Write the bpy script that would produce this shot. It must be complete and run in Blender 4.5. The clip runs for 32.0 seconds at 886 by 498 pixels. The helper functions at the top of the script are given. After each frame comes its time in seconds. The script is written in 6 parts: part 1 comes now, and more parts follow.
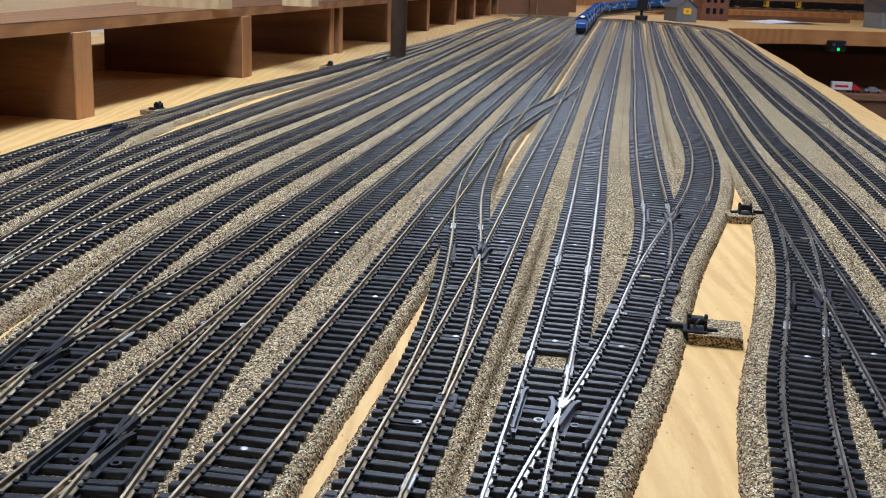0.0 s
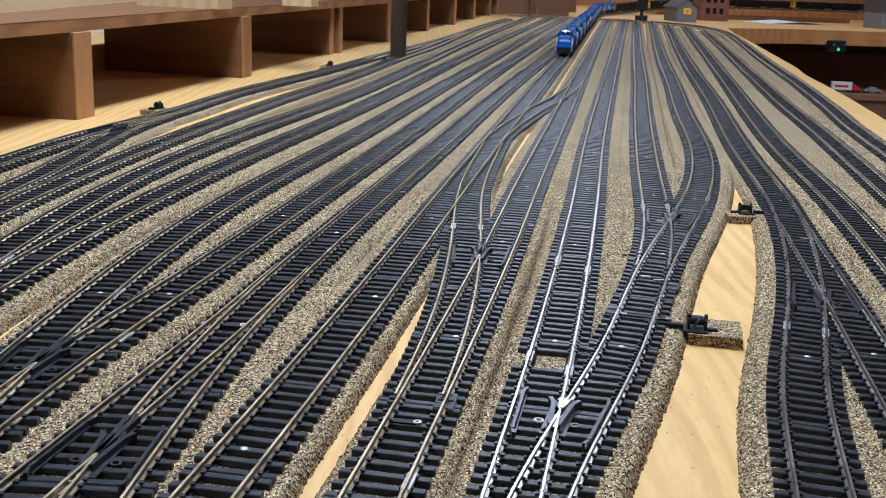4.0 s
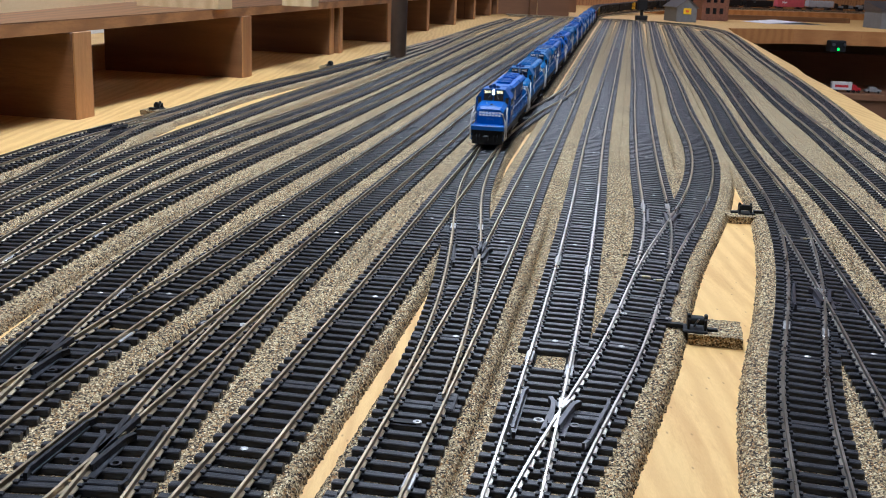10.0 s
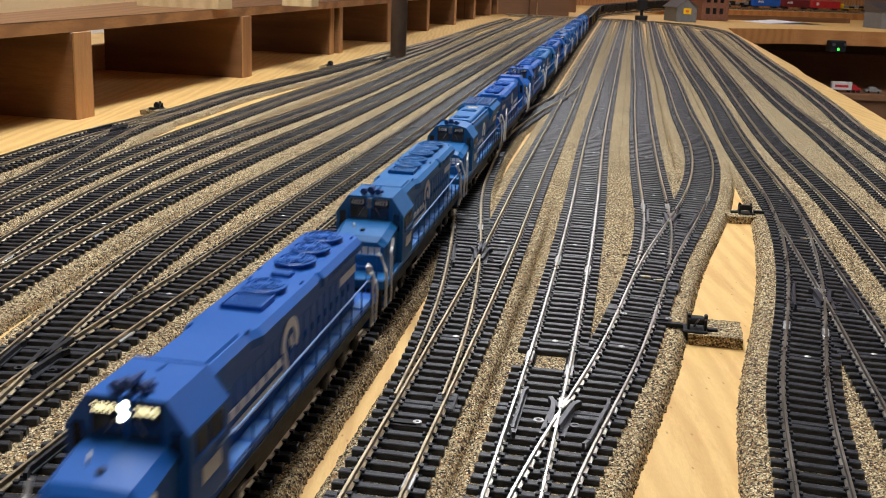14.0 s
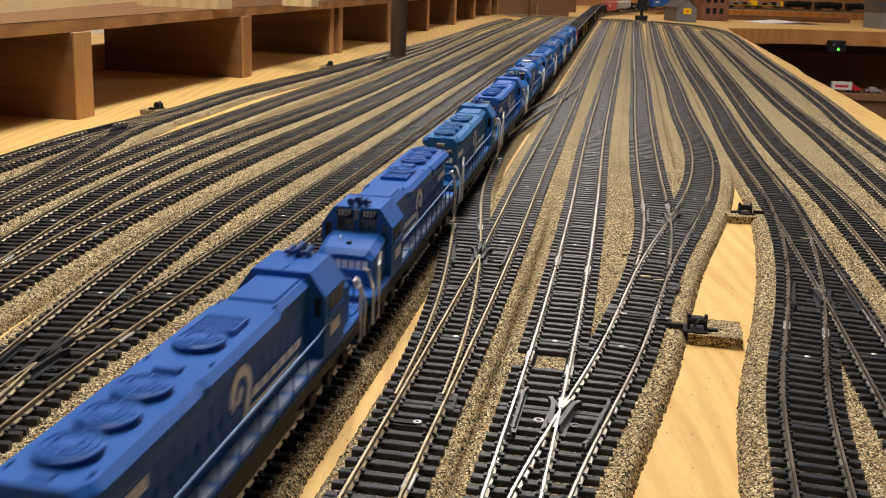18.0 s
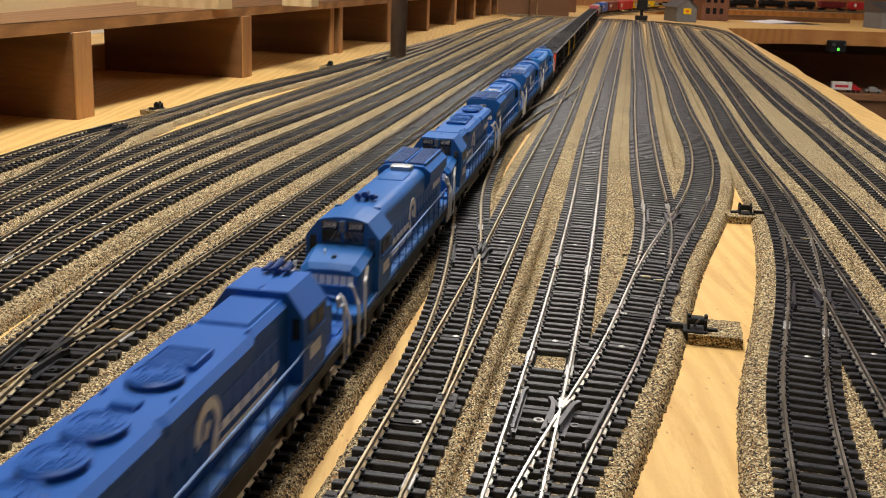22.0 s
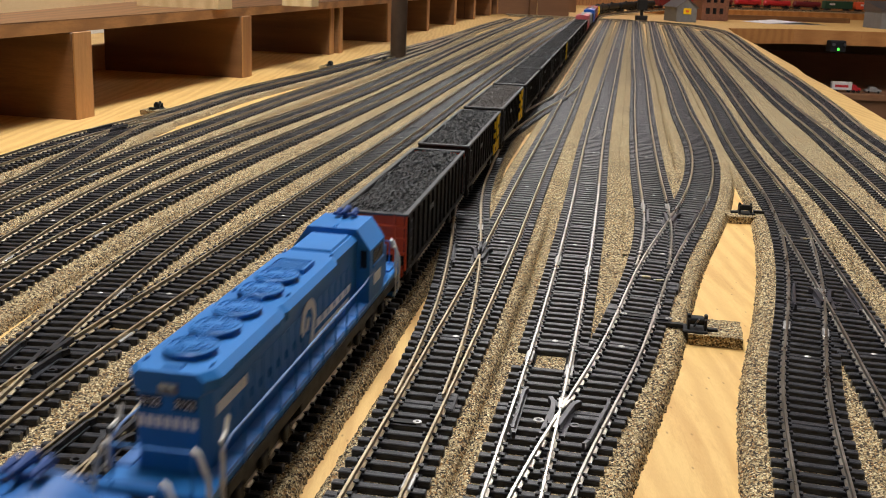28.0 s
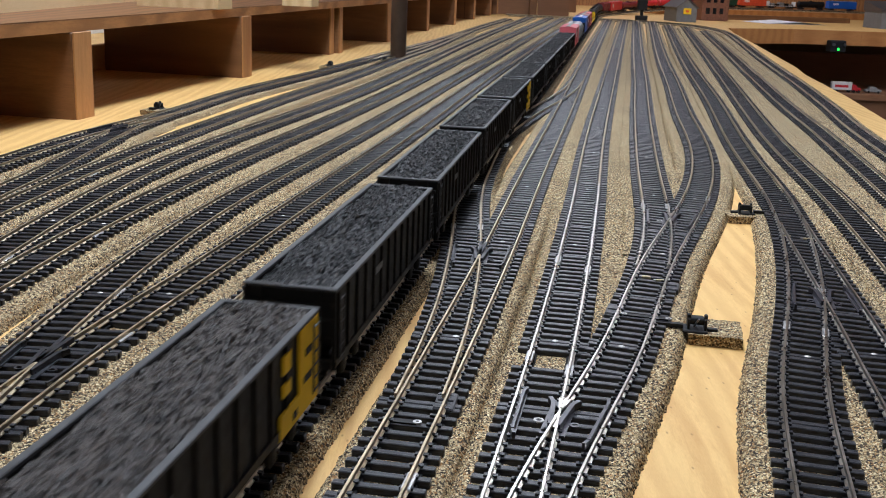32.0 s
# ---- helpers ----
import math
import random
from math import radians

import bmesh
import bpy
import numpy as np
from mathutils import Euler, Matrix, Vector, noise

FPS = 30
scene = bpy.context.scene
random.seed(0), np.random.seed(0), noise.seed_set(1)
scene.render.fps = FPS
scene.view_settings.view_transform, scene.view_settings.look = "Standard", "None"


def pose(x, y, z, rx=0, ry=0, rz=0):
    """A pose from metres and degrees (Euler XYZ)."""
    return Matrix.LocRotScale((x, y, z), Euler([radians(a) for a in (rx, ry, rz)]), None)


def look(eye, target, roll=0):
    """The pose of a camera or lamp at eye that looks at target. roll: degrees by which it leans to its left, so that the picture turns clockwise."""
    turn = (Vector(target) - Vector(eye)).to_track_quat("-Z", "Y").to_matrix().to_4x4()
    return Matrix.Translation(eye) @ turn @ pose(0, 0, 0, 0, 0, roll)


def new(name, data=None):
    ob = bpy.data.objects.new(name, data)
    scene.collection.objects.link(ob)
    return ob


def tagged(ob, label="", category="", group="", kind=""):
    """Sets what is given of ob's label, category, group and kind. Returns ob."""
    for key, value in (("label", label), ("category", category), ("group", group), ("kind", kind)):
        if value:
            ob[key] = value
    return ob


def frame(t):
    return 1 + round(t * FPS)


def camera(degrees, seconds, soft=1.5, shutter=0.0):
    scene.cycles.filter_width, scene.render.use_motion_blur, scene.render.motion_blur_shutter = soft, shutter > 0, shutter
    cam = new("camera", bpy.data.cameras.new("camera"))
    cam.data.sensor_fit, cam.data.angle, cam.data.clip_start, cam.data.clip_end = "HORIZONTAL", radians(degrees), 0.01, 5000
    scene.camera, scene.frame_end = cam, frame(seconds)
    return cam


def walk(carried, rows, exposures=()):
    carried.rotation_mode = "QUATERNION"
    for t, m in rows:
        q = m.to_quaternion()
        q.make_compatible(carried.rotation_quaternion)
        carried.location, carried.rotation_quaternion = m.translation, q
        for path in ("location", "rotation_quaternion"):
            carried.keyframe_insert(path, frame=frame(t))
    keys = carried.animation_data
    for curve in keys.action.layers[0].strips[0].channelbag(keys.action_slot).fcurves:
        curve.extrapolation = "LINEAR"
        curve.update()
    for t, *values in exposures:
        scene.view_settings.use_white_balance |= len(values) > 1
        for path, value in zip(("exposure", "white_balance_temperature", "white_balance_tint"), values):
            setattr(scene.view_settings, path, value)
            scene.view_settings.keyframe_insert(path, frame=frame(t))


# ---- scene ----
# ---- camera: it stands still on the layout, a hand's height above the rails ----
RAIL = 0.0105            # top of the rails above the plywood
EYE = (0.0, 0.0, 0.1631)
VIEW = look(EYE, (0.0, 0.96691649, 0.1631 - 0.25509311), 2.3872)
cam = camera(45.854, 32.0, soft=0.78, shutter=0.6)
cam.data.dof.use_dof, cam.data.dof.focus_distance, cam.data.dof.aperture_fstop = True, 0.52, 78.0
walk(cam, [(0.0, VIEW), (32.0, VIEW)], exposures=[(0.0, -0.07, 4780, 10), (13.0, -0.07, 4950, 10), (14.0, -0.07, 5600, 10), (16.0, -0.08, 6250, 10), (27.0, -0.08, 6050, 10), (29.5, -0.09, 5600, 10), (32.0, -0.10, 5150, 10)])

# ---- light: fluorescent ceiling fixtures over the layout ----
CEIL = 1.50
FLOOR = -0.98
world = bpy.data.worlds.new("room_air")
scene.world = world
world.use_nodes = True
world.node_tree.nodes["Background"].inputs[0].default_value = (1.0, 0.93, 0.84, 1)
world.node_tree.nodes["Background"].inputs[1].default_value = 0.05


def area_lamp(name, x, y, sx, sy, watts, colour):
    data = bpy.data.lights.new(name, "AREA")
    data.shape, data.size, data.size_y, data.energy, data.color = "RECTANGLE", sx, sy, watts, colour
    ob = new(name, data)
    ob.matrix_world = pose(x, y, CEIL - 0.07, 0, 0, 0)
    return ob


WARM, WARMER = (1.0, 0.93, 0.83), (1.0, 0.85, 0.76)      # the tubes at the far end are older and redder
FIXTURES = [(-0.12, 0.96, 0.30, 1.2, 43, WARM), (0.25, 3.3, 0.30, 1.2, 16, WARM), (2.3, 3.1, 0.30, 1.2, 33, WARMER), (0.85, 5.6, 0.30, 1.2, 20, WARMER), (-0.15, -1.7, 0.30, 1.2, 4, WARM)]
for fx, fy, fsx, fsy, watts, tint in FIXTURES:
    area_lamp("ceiling_lamp_light", fx, fy, fsx, fsy, watts, tint)


# ---- materials ----
def nodes_of(name):
    m = bpy.data.materials.new(name)
    m.use_nodes = True
    return m, m.node_tree.nodes, m.node_tree.links, m.node_tree.nodes["Principled BSDF"]


def texture_space(nd, ln, scale=(1, 1, 1), random_shift=0.0):
    tc = nd.new("ShaderNodeTexCoord")
    mp = nd.new("ShaderNodeMapping")
    mp.inputs["Scale"].default_value = scale
    ln.new(tc.outputs["Object"], mp.inputs["Vector"])
    if random_shift:
        oi = nd.new("ShaderNodeObjectInfo")
        mul = nd.new("ShaderNodeMath")
        mul.operation, mul.inputs[1].default_value = "MULTIPLY", random_shift
        ln.new(oi.outputs["Random"], mul.inputs[0])
        ln.new(mul.outputs[0], mp.inputs["Location"])
    return mp.outputs["Vector"]


def ramp(nd, ln, source, stops):
    r = nd.new("ShaderNodeValToRGB")
    el = r.color_ramp.elements
    while len(el) < len(stops):
        el.new(0.5)
    for e, (p, c) in zip(el, stops):
        e.position, e.color = p, (*c, 1)
    ln.new(source, r.inputs[0])
    return r.outputs[0]


def noise_tex(nd, ln, vec, scale, detail=4.0, rough=0.55, distort=0.0):
    n = nd.new("ShaderNodeTexNoise")
    n.inputs["Scale"].default_value, n.inputs["Detail"].default_value = scale, detail
    n.inputs["Roughness"].default_value, n.inputs["Distortion"].default_value = rough, distort
    ln.new(vec, n.inputs["Vector"])
    return n.outputs["Fac"]


def bump(nd, ln, height, bsdf, strength, distance):
    b = nd.new("ShaderNodeBump")
    b.inputs["Strength"].default_value, b.inputs["Distance"].default_value = strength, distance
    ln.new(height, b.inputs["Height"])
    ln.new(b.outputs[0], bsdf.inputs["Normal"])


def mixed(nd, ln, fac, a, b, kind="MIX"):
    m = nd.new("ShaderNodeMix")
    m.data_type, m.blend_type = "RGBA", kind
    if isinstance(fac, float):
        m.inputs[0].default_value = fac
    else:
        ln.new(fac, m.inputs[0])
    for socket, value in ((m.inputs[6], a), (m.inputs[7], b)):
        if isinstance(value, tuple):
            socket.default_value = (*value, 1)
        else:
            ln.new(value, socket)
    return m.outputs[2]


def plain(name, colour, rough=0.5, metal=0.0, vary=0.12, scale=60.0, grain=0.15, grain_scale=900.0, dirt=None, spec=0.5):
    """Paint, plastic or metal with faint blotches, fine grain and an uneven gloss."""
    m, nd, ln, bs = nodes_of(name)
    vec = texture_space(nd, ln, random_shift=3.0)
    big = noise_tex(nd, ln, vec, scale, 5)
    dark = tuple(c * (1 - vary) for c in colour)
    light = tuple(min(1, c * (1 + vary)) for c in colour)
    col = ramp(nd, ln, big, [(0.3, dark), (0.7, light)])
    if dirt:
        d = noise_tex(nd, ln, vec, scale * 0.6, 6, 0.65)
        col = mixed(nd, ln, ramp(nd, ln, d, [(0.5, (0, 0, 0)), (0.78, (0.55, 0.55, 0.55))]), col, dirt)
    ln.new(col, bs.inputs["Base Color"])
    fine = noise_tex(nd, ln, vec, grain_scale, 3)
    rr = ramp(nd, ln, big, [(0.25, (rough * 0.8,) * 3), (0.75, (min(1, rough * 1.2),) * 3)])
    ln.new(rr, bs.inputs["Roughness"])
    bs.inputs["Metallic"].default_value = metal
    bs.inputs["Specular IOR Level"].default_value = spec
    bump(nd, ln, fine, bs, grain, 0.0003)
    return m


def wood(name, dark, light, along="y", ring=26.0, rough=0.55, knots=0.4, wander=2.2, depth=0.7):
    """Sawn wood: long grain bands, fine pores, pale and dark zones, a few flecks."""
    m, nd, ln, bs = nodes_of(name)
    scale = {"x": (0.12, 1, 1), "y": (1, 0.12, 1), "z": (1, 1, 0.12)}[along]
    vec = texture_space(nd, ln, scale, 2.0)
    n1 = noise_tex(nd, ln, vec, ring * 0.35, 3, 0.5, 0.4)
    w = nd.new("ShaderNodeTexWave")
    w.wave_type, w.bands_direction = "BANDS", ("Y" if along == "x" else "X")
    w.inputs["Scale"].default_value, w.inputs["Distortion"].default_value = ring * 0.16, wander
    w.inputs["Detail"].default_value, w.inputs["Detail Scale"].default_value = 3.0, 1.2
    ln.new(vec, w.inputs["Vector"])
    col = mixed(nd, ln, ramp(nd, ln, w.outputs["Fac"], [(0.2, (0.0,) * 3), (0.95, (depth,) * 3)]), light, dark)
    fine = noise_tex(nd, ln, vec, ring * 16, 4, 0.7)
    col = mixed(nd, ln, ramp(nd, ln, fine, [(0.4, (0.0,) * 3), (0.8, (0.4,) * 3)]), col, tuple(c * 0.8 for c in dark))
    streak = noise_tex(nd, ln, vec, ring * 2.6, 3, 0.6, 0.6)
    col = mixed(nd, ln, ramp(nd, ln, streak, [(0.42, (0.0,) * 3), (0.75, (0.5,) * 3)]), col, dark)
    col = mixed(nd, ln, ramp(nd, ln, n1, [(0.35, (0.0,) * 3), (0.7, (0.5,) * 3)]), col, light)
    if knots:
        v = nd.new("ShaderNodeTexVoronoi")
        v.voronoi_dimensions = "2D"
        v.inputs["Scale"].default_value = ring * 0.45
        stretch = {"x": (0.42, 1, 1), "y": (1, 0.42, 1), "z": (1, 1, 0.42)}[along]
        ln.new(texture_space(nd, ln, stretch, 2.0), v.inputs["Vector"])
        col = mixed(nd, ln, ramp(nd, ln, v.outputs["Distance"], [(0.012, (knots,) * 3), (0.045, (0.0,) * 3)]), col,
                    tuple(c * 0.55 for c in dark))
    ln.new(col, bs.inputs["Base Color"])
    bs.inputs["Roughness"].default_value = rough
    bump(nd, ln, fine, bs, 0.2, 0.0006)
    return m


def cork(name):
    """Granulated cork roadbed: pale, golden, brown and near-black chips a millimetre or so across."""
    m, nd, ln, bs = nodes_of(name)
    vec = texture_space(nd, ln)
    v = nd.new("ShaderNodeTexVoronoi")
    v.inputs["Scale"].default_value = 1450.0
    ln.new(vec, v.inputs["Vector"])
    sep = nd.new("ShaderNodeSeparateColor")
    ln.new(v.outputs["Color"], sep.inputs[0])
    col = ramp(nd, ln, sep.outputs[0], [(0.0, (0.014, 0.013, 0.013)), (0.25, (0.050, 0.040, 0.030)), (0.36, (0.20, 0.150, 0.083)),
                                        (0.54, (0.37, 0.287, 0.153)), (0.78, (0.57, 0.458, 0.260)), (1.0, (0.84, 0.73, 0.47))])
    col = mixed(nd, ln, ramp(nd, ln, sep.outputs[1], [(0.80, (0.0,) * 3), (0.86, (0.6,) * 3)]), col, (0.40, 0.20, 0.055))
    big = noise_tex(nd, ln, vec, 16.0, 4)
    col = mixed(nd, ln, ramp(nd, ln, big, [(0.42, (0.0,) * 3), (0.72, (0.28,) * 3)]), col, (0.13, 0.09, 0.05))
    gap = ramp(nd, ln, v.outputs["Distance"], [(0.46, (0.0,) * 3), (0.75, (0.6,) * 3)])
    col = mixed(nd, ln, gap, col, (0.030, 0.022, 0.014))
    ln.new(col, bs.inputs["Base Color"])
    bs.inputs["Roughness"].default_value = 0.85
    bs.inputs["Specular IOR Level"].default_value = 0.18
    inv = nd.new("ShaderNodeMath")
    inv.operation, inv.inputs[0].default_value = "SUBTRACT", 1.0
    ln.new(v.outputs["Distance"], inv.inputs[1])
    bump(nd, ln, inv.outputs[0], bs, 0.10, 0.0004)
    return m


def coal(name, dusty=None):
    m, nd, ln, bs = nodes_of(name)
    vec = texture_space(nd, ln, random_shift=1.0)
    v = nd.new("ShaderNodeTexVoronoi")
    v.inputs["Scale"].default_value = 760.0
    ln.new(vec, v.inputs["Vector"])
    sep = nd.new("ShaderNodeSeparateColor")
    ln.new(v.outputs["Color"], sep.inputs[0])
    col = ramp(nd, ln, sep.outputs[1], [(0.0, (0.006, 0.006, 0.007)), (0.6, (0.015, 0.0155, 0.017)), (1.0, (0.058, 0.060, 0.064))])
    if dusty:
        stain = noise_tex(nd, ln, vec, 240.0, 3)
        col = mixed(nd, ln, ramp(nd, ln, stain, [(0.36, (0.25,) * 3), (0.62, (0.9,) * 3)]), col, dusty)
    ln.new(col, bs.inputs["Base Color"])
    bs.inputs["Roughness"].default_value = 0.5
    bump(nd, ln, v.outputs["Distance"], bs, 1.0, 0.0016)
    return m


def tie_plastic(name):
    """Black plastic moulded with a wood grain that runs the length of each tie, dusty on the ridges."""
    m, nd, ln, bs = nodes_of(name)
    vec = texture_space(nd, ln, (1, 0.16, 1), 4.0)
    grain = noise_tex(nd, ln, vec, 1500.0, 3, 0.6)
    dust = noise_tex(nd, ln, texture_space(nd, ln, random_shift=2.0), 160.0, 4)
    col = ramp(nd, ln, grain, [(0.34, (0.0085, 0.0090, 0.0115)), (0.66, (0.0420, 0.0440, 0.0540))])
    col = mixed(nd, ln, ramp(nd, ln, dust, [(0.52, (0.0,) * 3), (0.80, (0.35,) * 3)]), col, (0.050, 0.048, 0.048))
    ln.new(col, bs.inputs["Base Color"])
    ln.new(ramp(nd, ln, dust, [(0.3, (0.30,) * 3), (0.7, (0.42,) * 3)]), bs.inputs["Roughness"])
    bs.inputs["Specular IOR Level"].default_value = 0.38
    bump(nd, ln, grain, bs, 0.5, 0.0003)
    return m


def glow(name, colour, strength):
    m, nd, ln, bs = nodes_of(name)
    bs.inputs["Base Color"].default_value = (*colour, 1)
    bs.inputs["Emission Color"].default_value = (*colour, 1)
    bs.inputs["Emission Strength"].default_value = strength
    return m


PLY = wood("plywood_sheet", (0.49, 0.248, 0.060), (0.74, 0.495, 0.172), "y", 170, depth=0.52, wander=8.0, knots=0.7)
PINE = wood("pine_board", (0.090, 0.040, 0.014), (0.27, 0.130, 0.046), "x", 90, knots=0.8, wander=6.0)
PINE_EDGE = wood("pine_shelf", (0.17, 0.068, 0.018), (0.48, 0.235, 0.075), "y", 110, wander=8.0, knots=0.6)
STAINED = wood("stained_shelf_top", (0.070, 0.032, 0.013), (0.25, 0.115, 0.042), "y", 90, rough=0.45, wander=8.0, knots=0.6)
# the dividers' pine again, made paler for the light on their front edges
PINE_LIT = wood("lit_pine_edge", (0.25, 0.105, 0.030), (0.53, 0.275, 0.095), "z", 90, knots=0.5, wander=7.0)
UPPER = wood("pale_plywood", (0.56, 0.39, 0.18), (0.76, 0.60, 0.34), "y", 100)
FASCIA = wood("fascia_board", (0.32, 0.125, 0.028), (0.52, 0.245, 0.070), "x", 90)
CORK = cork("cork_granules")
TIE = tie_plastic("black_tie_plastic")
WEB = plain("dark_tie_web", (0.008, 0.0075, 0.007), 0.8, vary=0.4, scale=300, spec=0.2)
RAILMETAL = plain("nickel_silver_rail", (0.45, 0.375, 0.255), 0.42, 0.95, vary=0.25, scale=60, grain=0.0)
GUARD = plain("grey_guard_plastic", (0.040, 0.038, 0.048), 0.34, vary=0.3, scale=300, spec=0.5)
# lighter than the other rail metal, to carry the lamp's reflection in the turnouts
TURNRAIL = plain("bright_turnout_rail", (0.56, 0.53, 0.48), 0.30, 1.0, vary=0.15, scale=60, grain=0.0)
BRIGHT = plain("dull_steel", (0.46, 0.455, 0.45), 0.48, 0.9, vary=0.25, scale=300, grain=0.1)
BRASS = plain("tarnished_brass", (0.50, 0.43, 0.28), 0.4, 1.0, vary=0.2, scale=300)
FROG = plain("dark_frog_metal", (0.16, 0.16, 0.17), 0.38, 0.7, vary=0.25, scale=300, grain=0.2)
BLACK = plain("black_plastic", (0.011, 0.011, 0.012), 0.6, vary=0.2, scale=200, spec=0.3)
IRON = plain("brown_pipe_paint", (0.055, 0.036, 0.024), 0.35, 0.2, vary=0.25, scale=40, dirt=(0.10, 0.06, 0.035))
WHITE = plain("white_paint", (0.70, 0.69, 0.66), 0.45, vary=0.06)
DECAL = plain("white_decal", (0.92, 0.91, 0.91), 0.6, vary=0.05, spec=0.2)
YELLOW = plain("yellow_paint", (0.88, 0.58, 0.008), 0.6, vary=0.06, spec=0.15)
REDOX = plain("red_oxide_paint", (0.62, 0.085, 0.03), 0.55, vary=0.12, spec=0.2)
BLACKRIM = plain("worn_black_rim", (0.050, 0.052, 0.056), 0.5, vary=0.4, scale=200)
GREYRIM = plain("grey_worn_rim", (0.22, 0.22, 0.21), 0.5, vary=0.25, scale=200)
BLUES = [plain("rail_blue_bright", (0.012, 0.099, 0.405), 0.44, vary=0.07, scale=30, spec=0.38),
         plain("rail_blue_faded", (0.016, 0.125, 0.355), 0.46, vary=0.09, scale=30, spec=0.38),
         plain("rail_blue_mid", (0.015, 0.119, 0.405), 0.44, vary=0.08, scale=30, spec=0.38),
         plain("rail_blue_pale", (0.024, 0.170, 0.50), 0.46, vary=0.08, scale=30, spec=0.38)]
SLATE = plain("dull_radiator_blue", (0.055, 0.105, 0.265), 0.7, vary=0.2, scale=120)
DARKBLUE = plain("dark_blue_plastic", (0.010, 0.048, 0.21), 0.5, vary=0.15, scale=60)
# paler than the body blue, for light from above on the walkway
WALKBLUE = plain("lit_blue_walkway", (0.065, 0.185, 0.50), 0.6, vary=0.16, scale=180)
WALKGREY = plain("grey_walkway_tread", (0.19, 0.24, 0.36), 0.6, vary=0.16, scale=180)
RAILBLUE = plain("pale_blue_handrail", (0.20, 0.30, 0.55), 0.35, vary=0.1)
GLASS = plain("dark_window", (0.012, 0.013, 0.016), 0.12, vary=0.1, spec=0.8)
LIT = glow("headlamp_glow", (1.0, 0.86, 0.52), 9.0)
BOARDLIT = glow("lit_number_glow", (1.0, 0.83, 0.42), 2.2)
GREEN_LAMP = glow("green_lamp", (0.10, 1.0, 0.05), 3.0)
TUBE = glow("fluorescent_tube", (1.0, 0.93, 0.83), 4.0)
COAL = coal("coal_lumps")
GREY_COAL = coal("dusty_coal_lumps", (0.095, 0.080, 0.070))
WALLPAINT = plain("cream_wall_paint", (0.36, 0.28, 0.19), 0.7, vary=0.08, scale=3)
CEILPAINT = plain("white_ceiling_paint", (0.52, 0.50, 0.46), 0.8, vary=0.05, scale=3)
CONCRETE = plain("grey_concrete", (0.17, 0.15, 0.13), 0.7, vary=0.2, scale=5)
DARKPLY = wood("dark_plywood", (0.14, 0.064, 0.028), (0.25, 0.125, 0.056), "x", 40)
BRICK = plain("brown_building", (0.20, 0.085, 0.045), 0.7, vary=0.3, scale=120)
GREYB = plain("grey_building", (0.17, 0.175, 0.18), 0.6, vary=0.15, scale=80)
PAPER = plain("white_paper", (0.80, 0.78, 0.80), 0.6, vary=0.03)
CAR_PAINT = {"red": plain("red_car_paint", (0.50, 0.025, 0.03), 0.4), "grey": plain("grey_car_paint", (0.42, 0.43, 0.45), 0.45),
             "blue": plain("blue_car_paint", (0.02, 0.12, 0.55), 0.4), "maroon": plain("maroon_car_paint", (0.17, 0.02, 0.025), 0.45),
             "green": plain("green_car_paint", (0.02, 0.07, 0.04), 0.45), "orange": plain("orange_car_paint", (0.72, 0.10, 0.03), 0.4),
             "white": WHITE, "yellow": YELLOW, "black": BLACK, "pink": plain("faded_red_paint", (0.55, 0.10, 0.12), 0.5)}


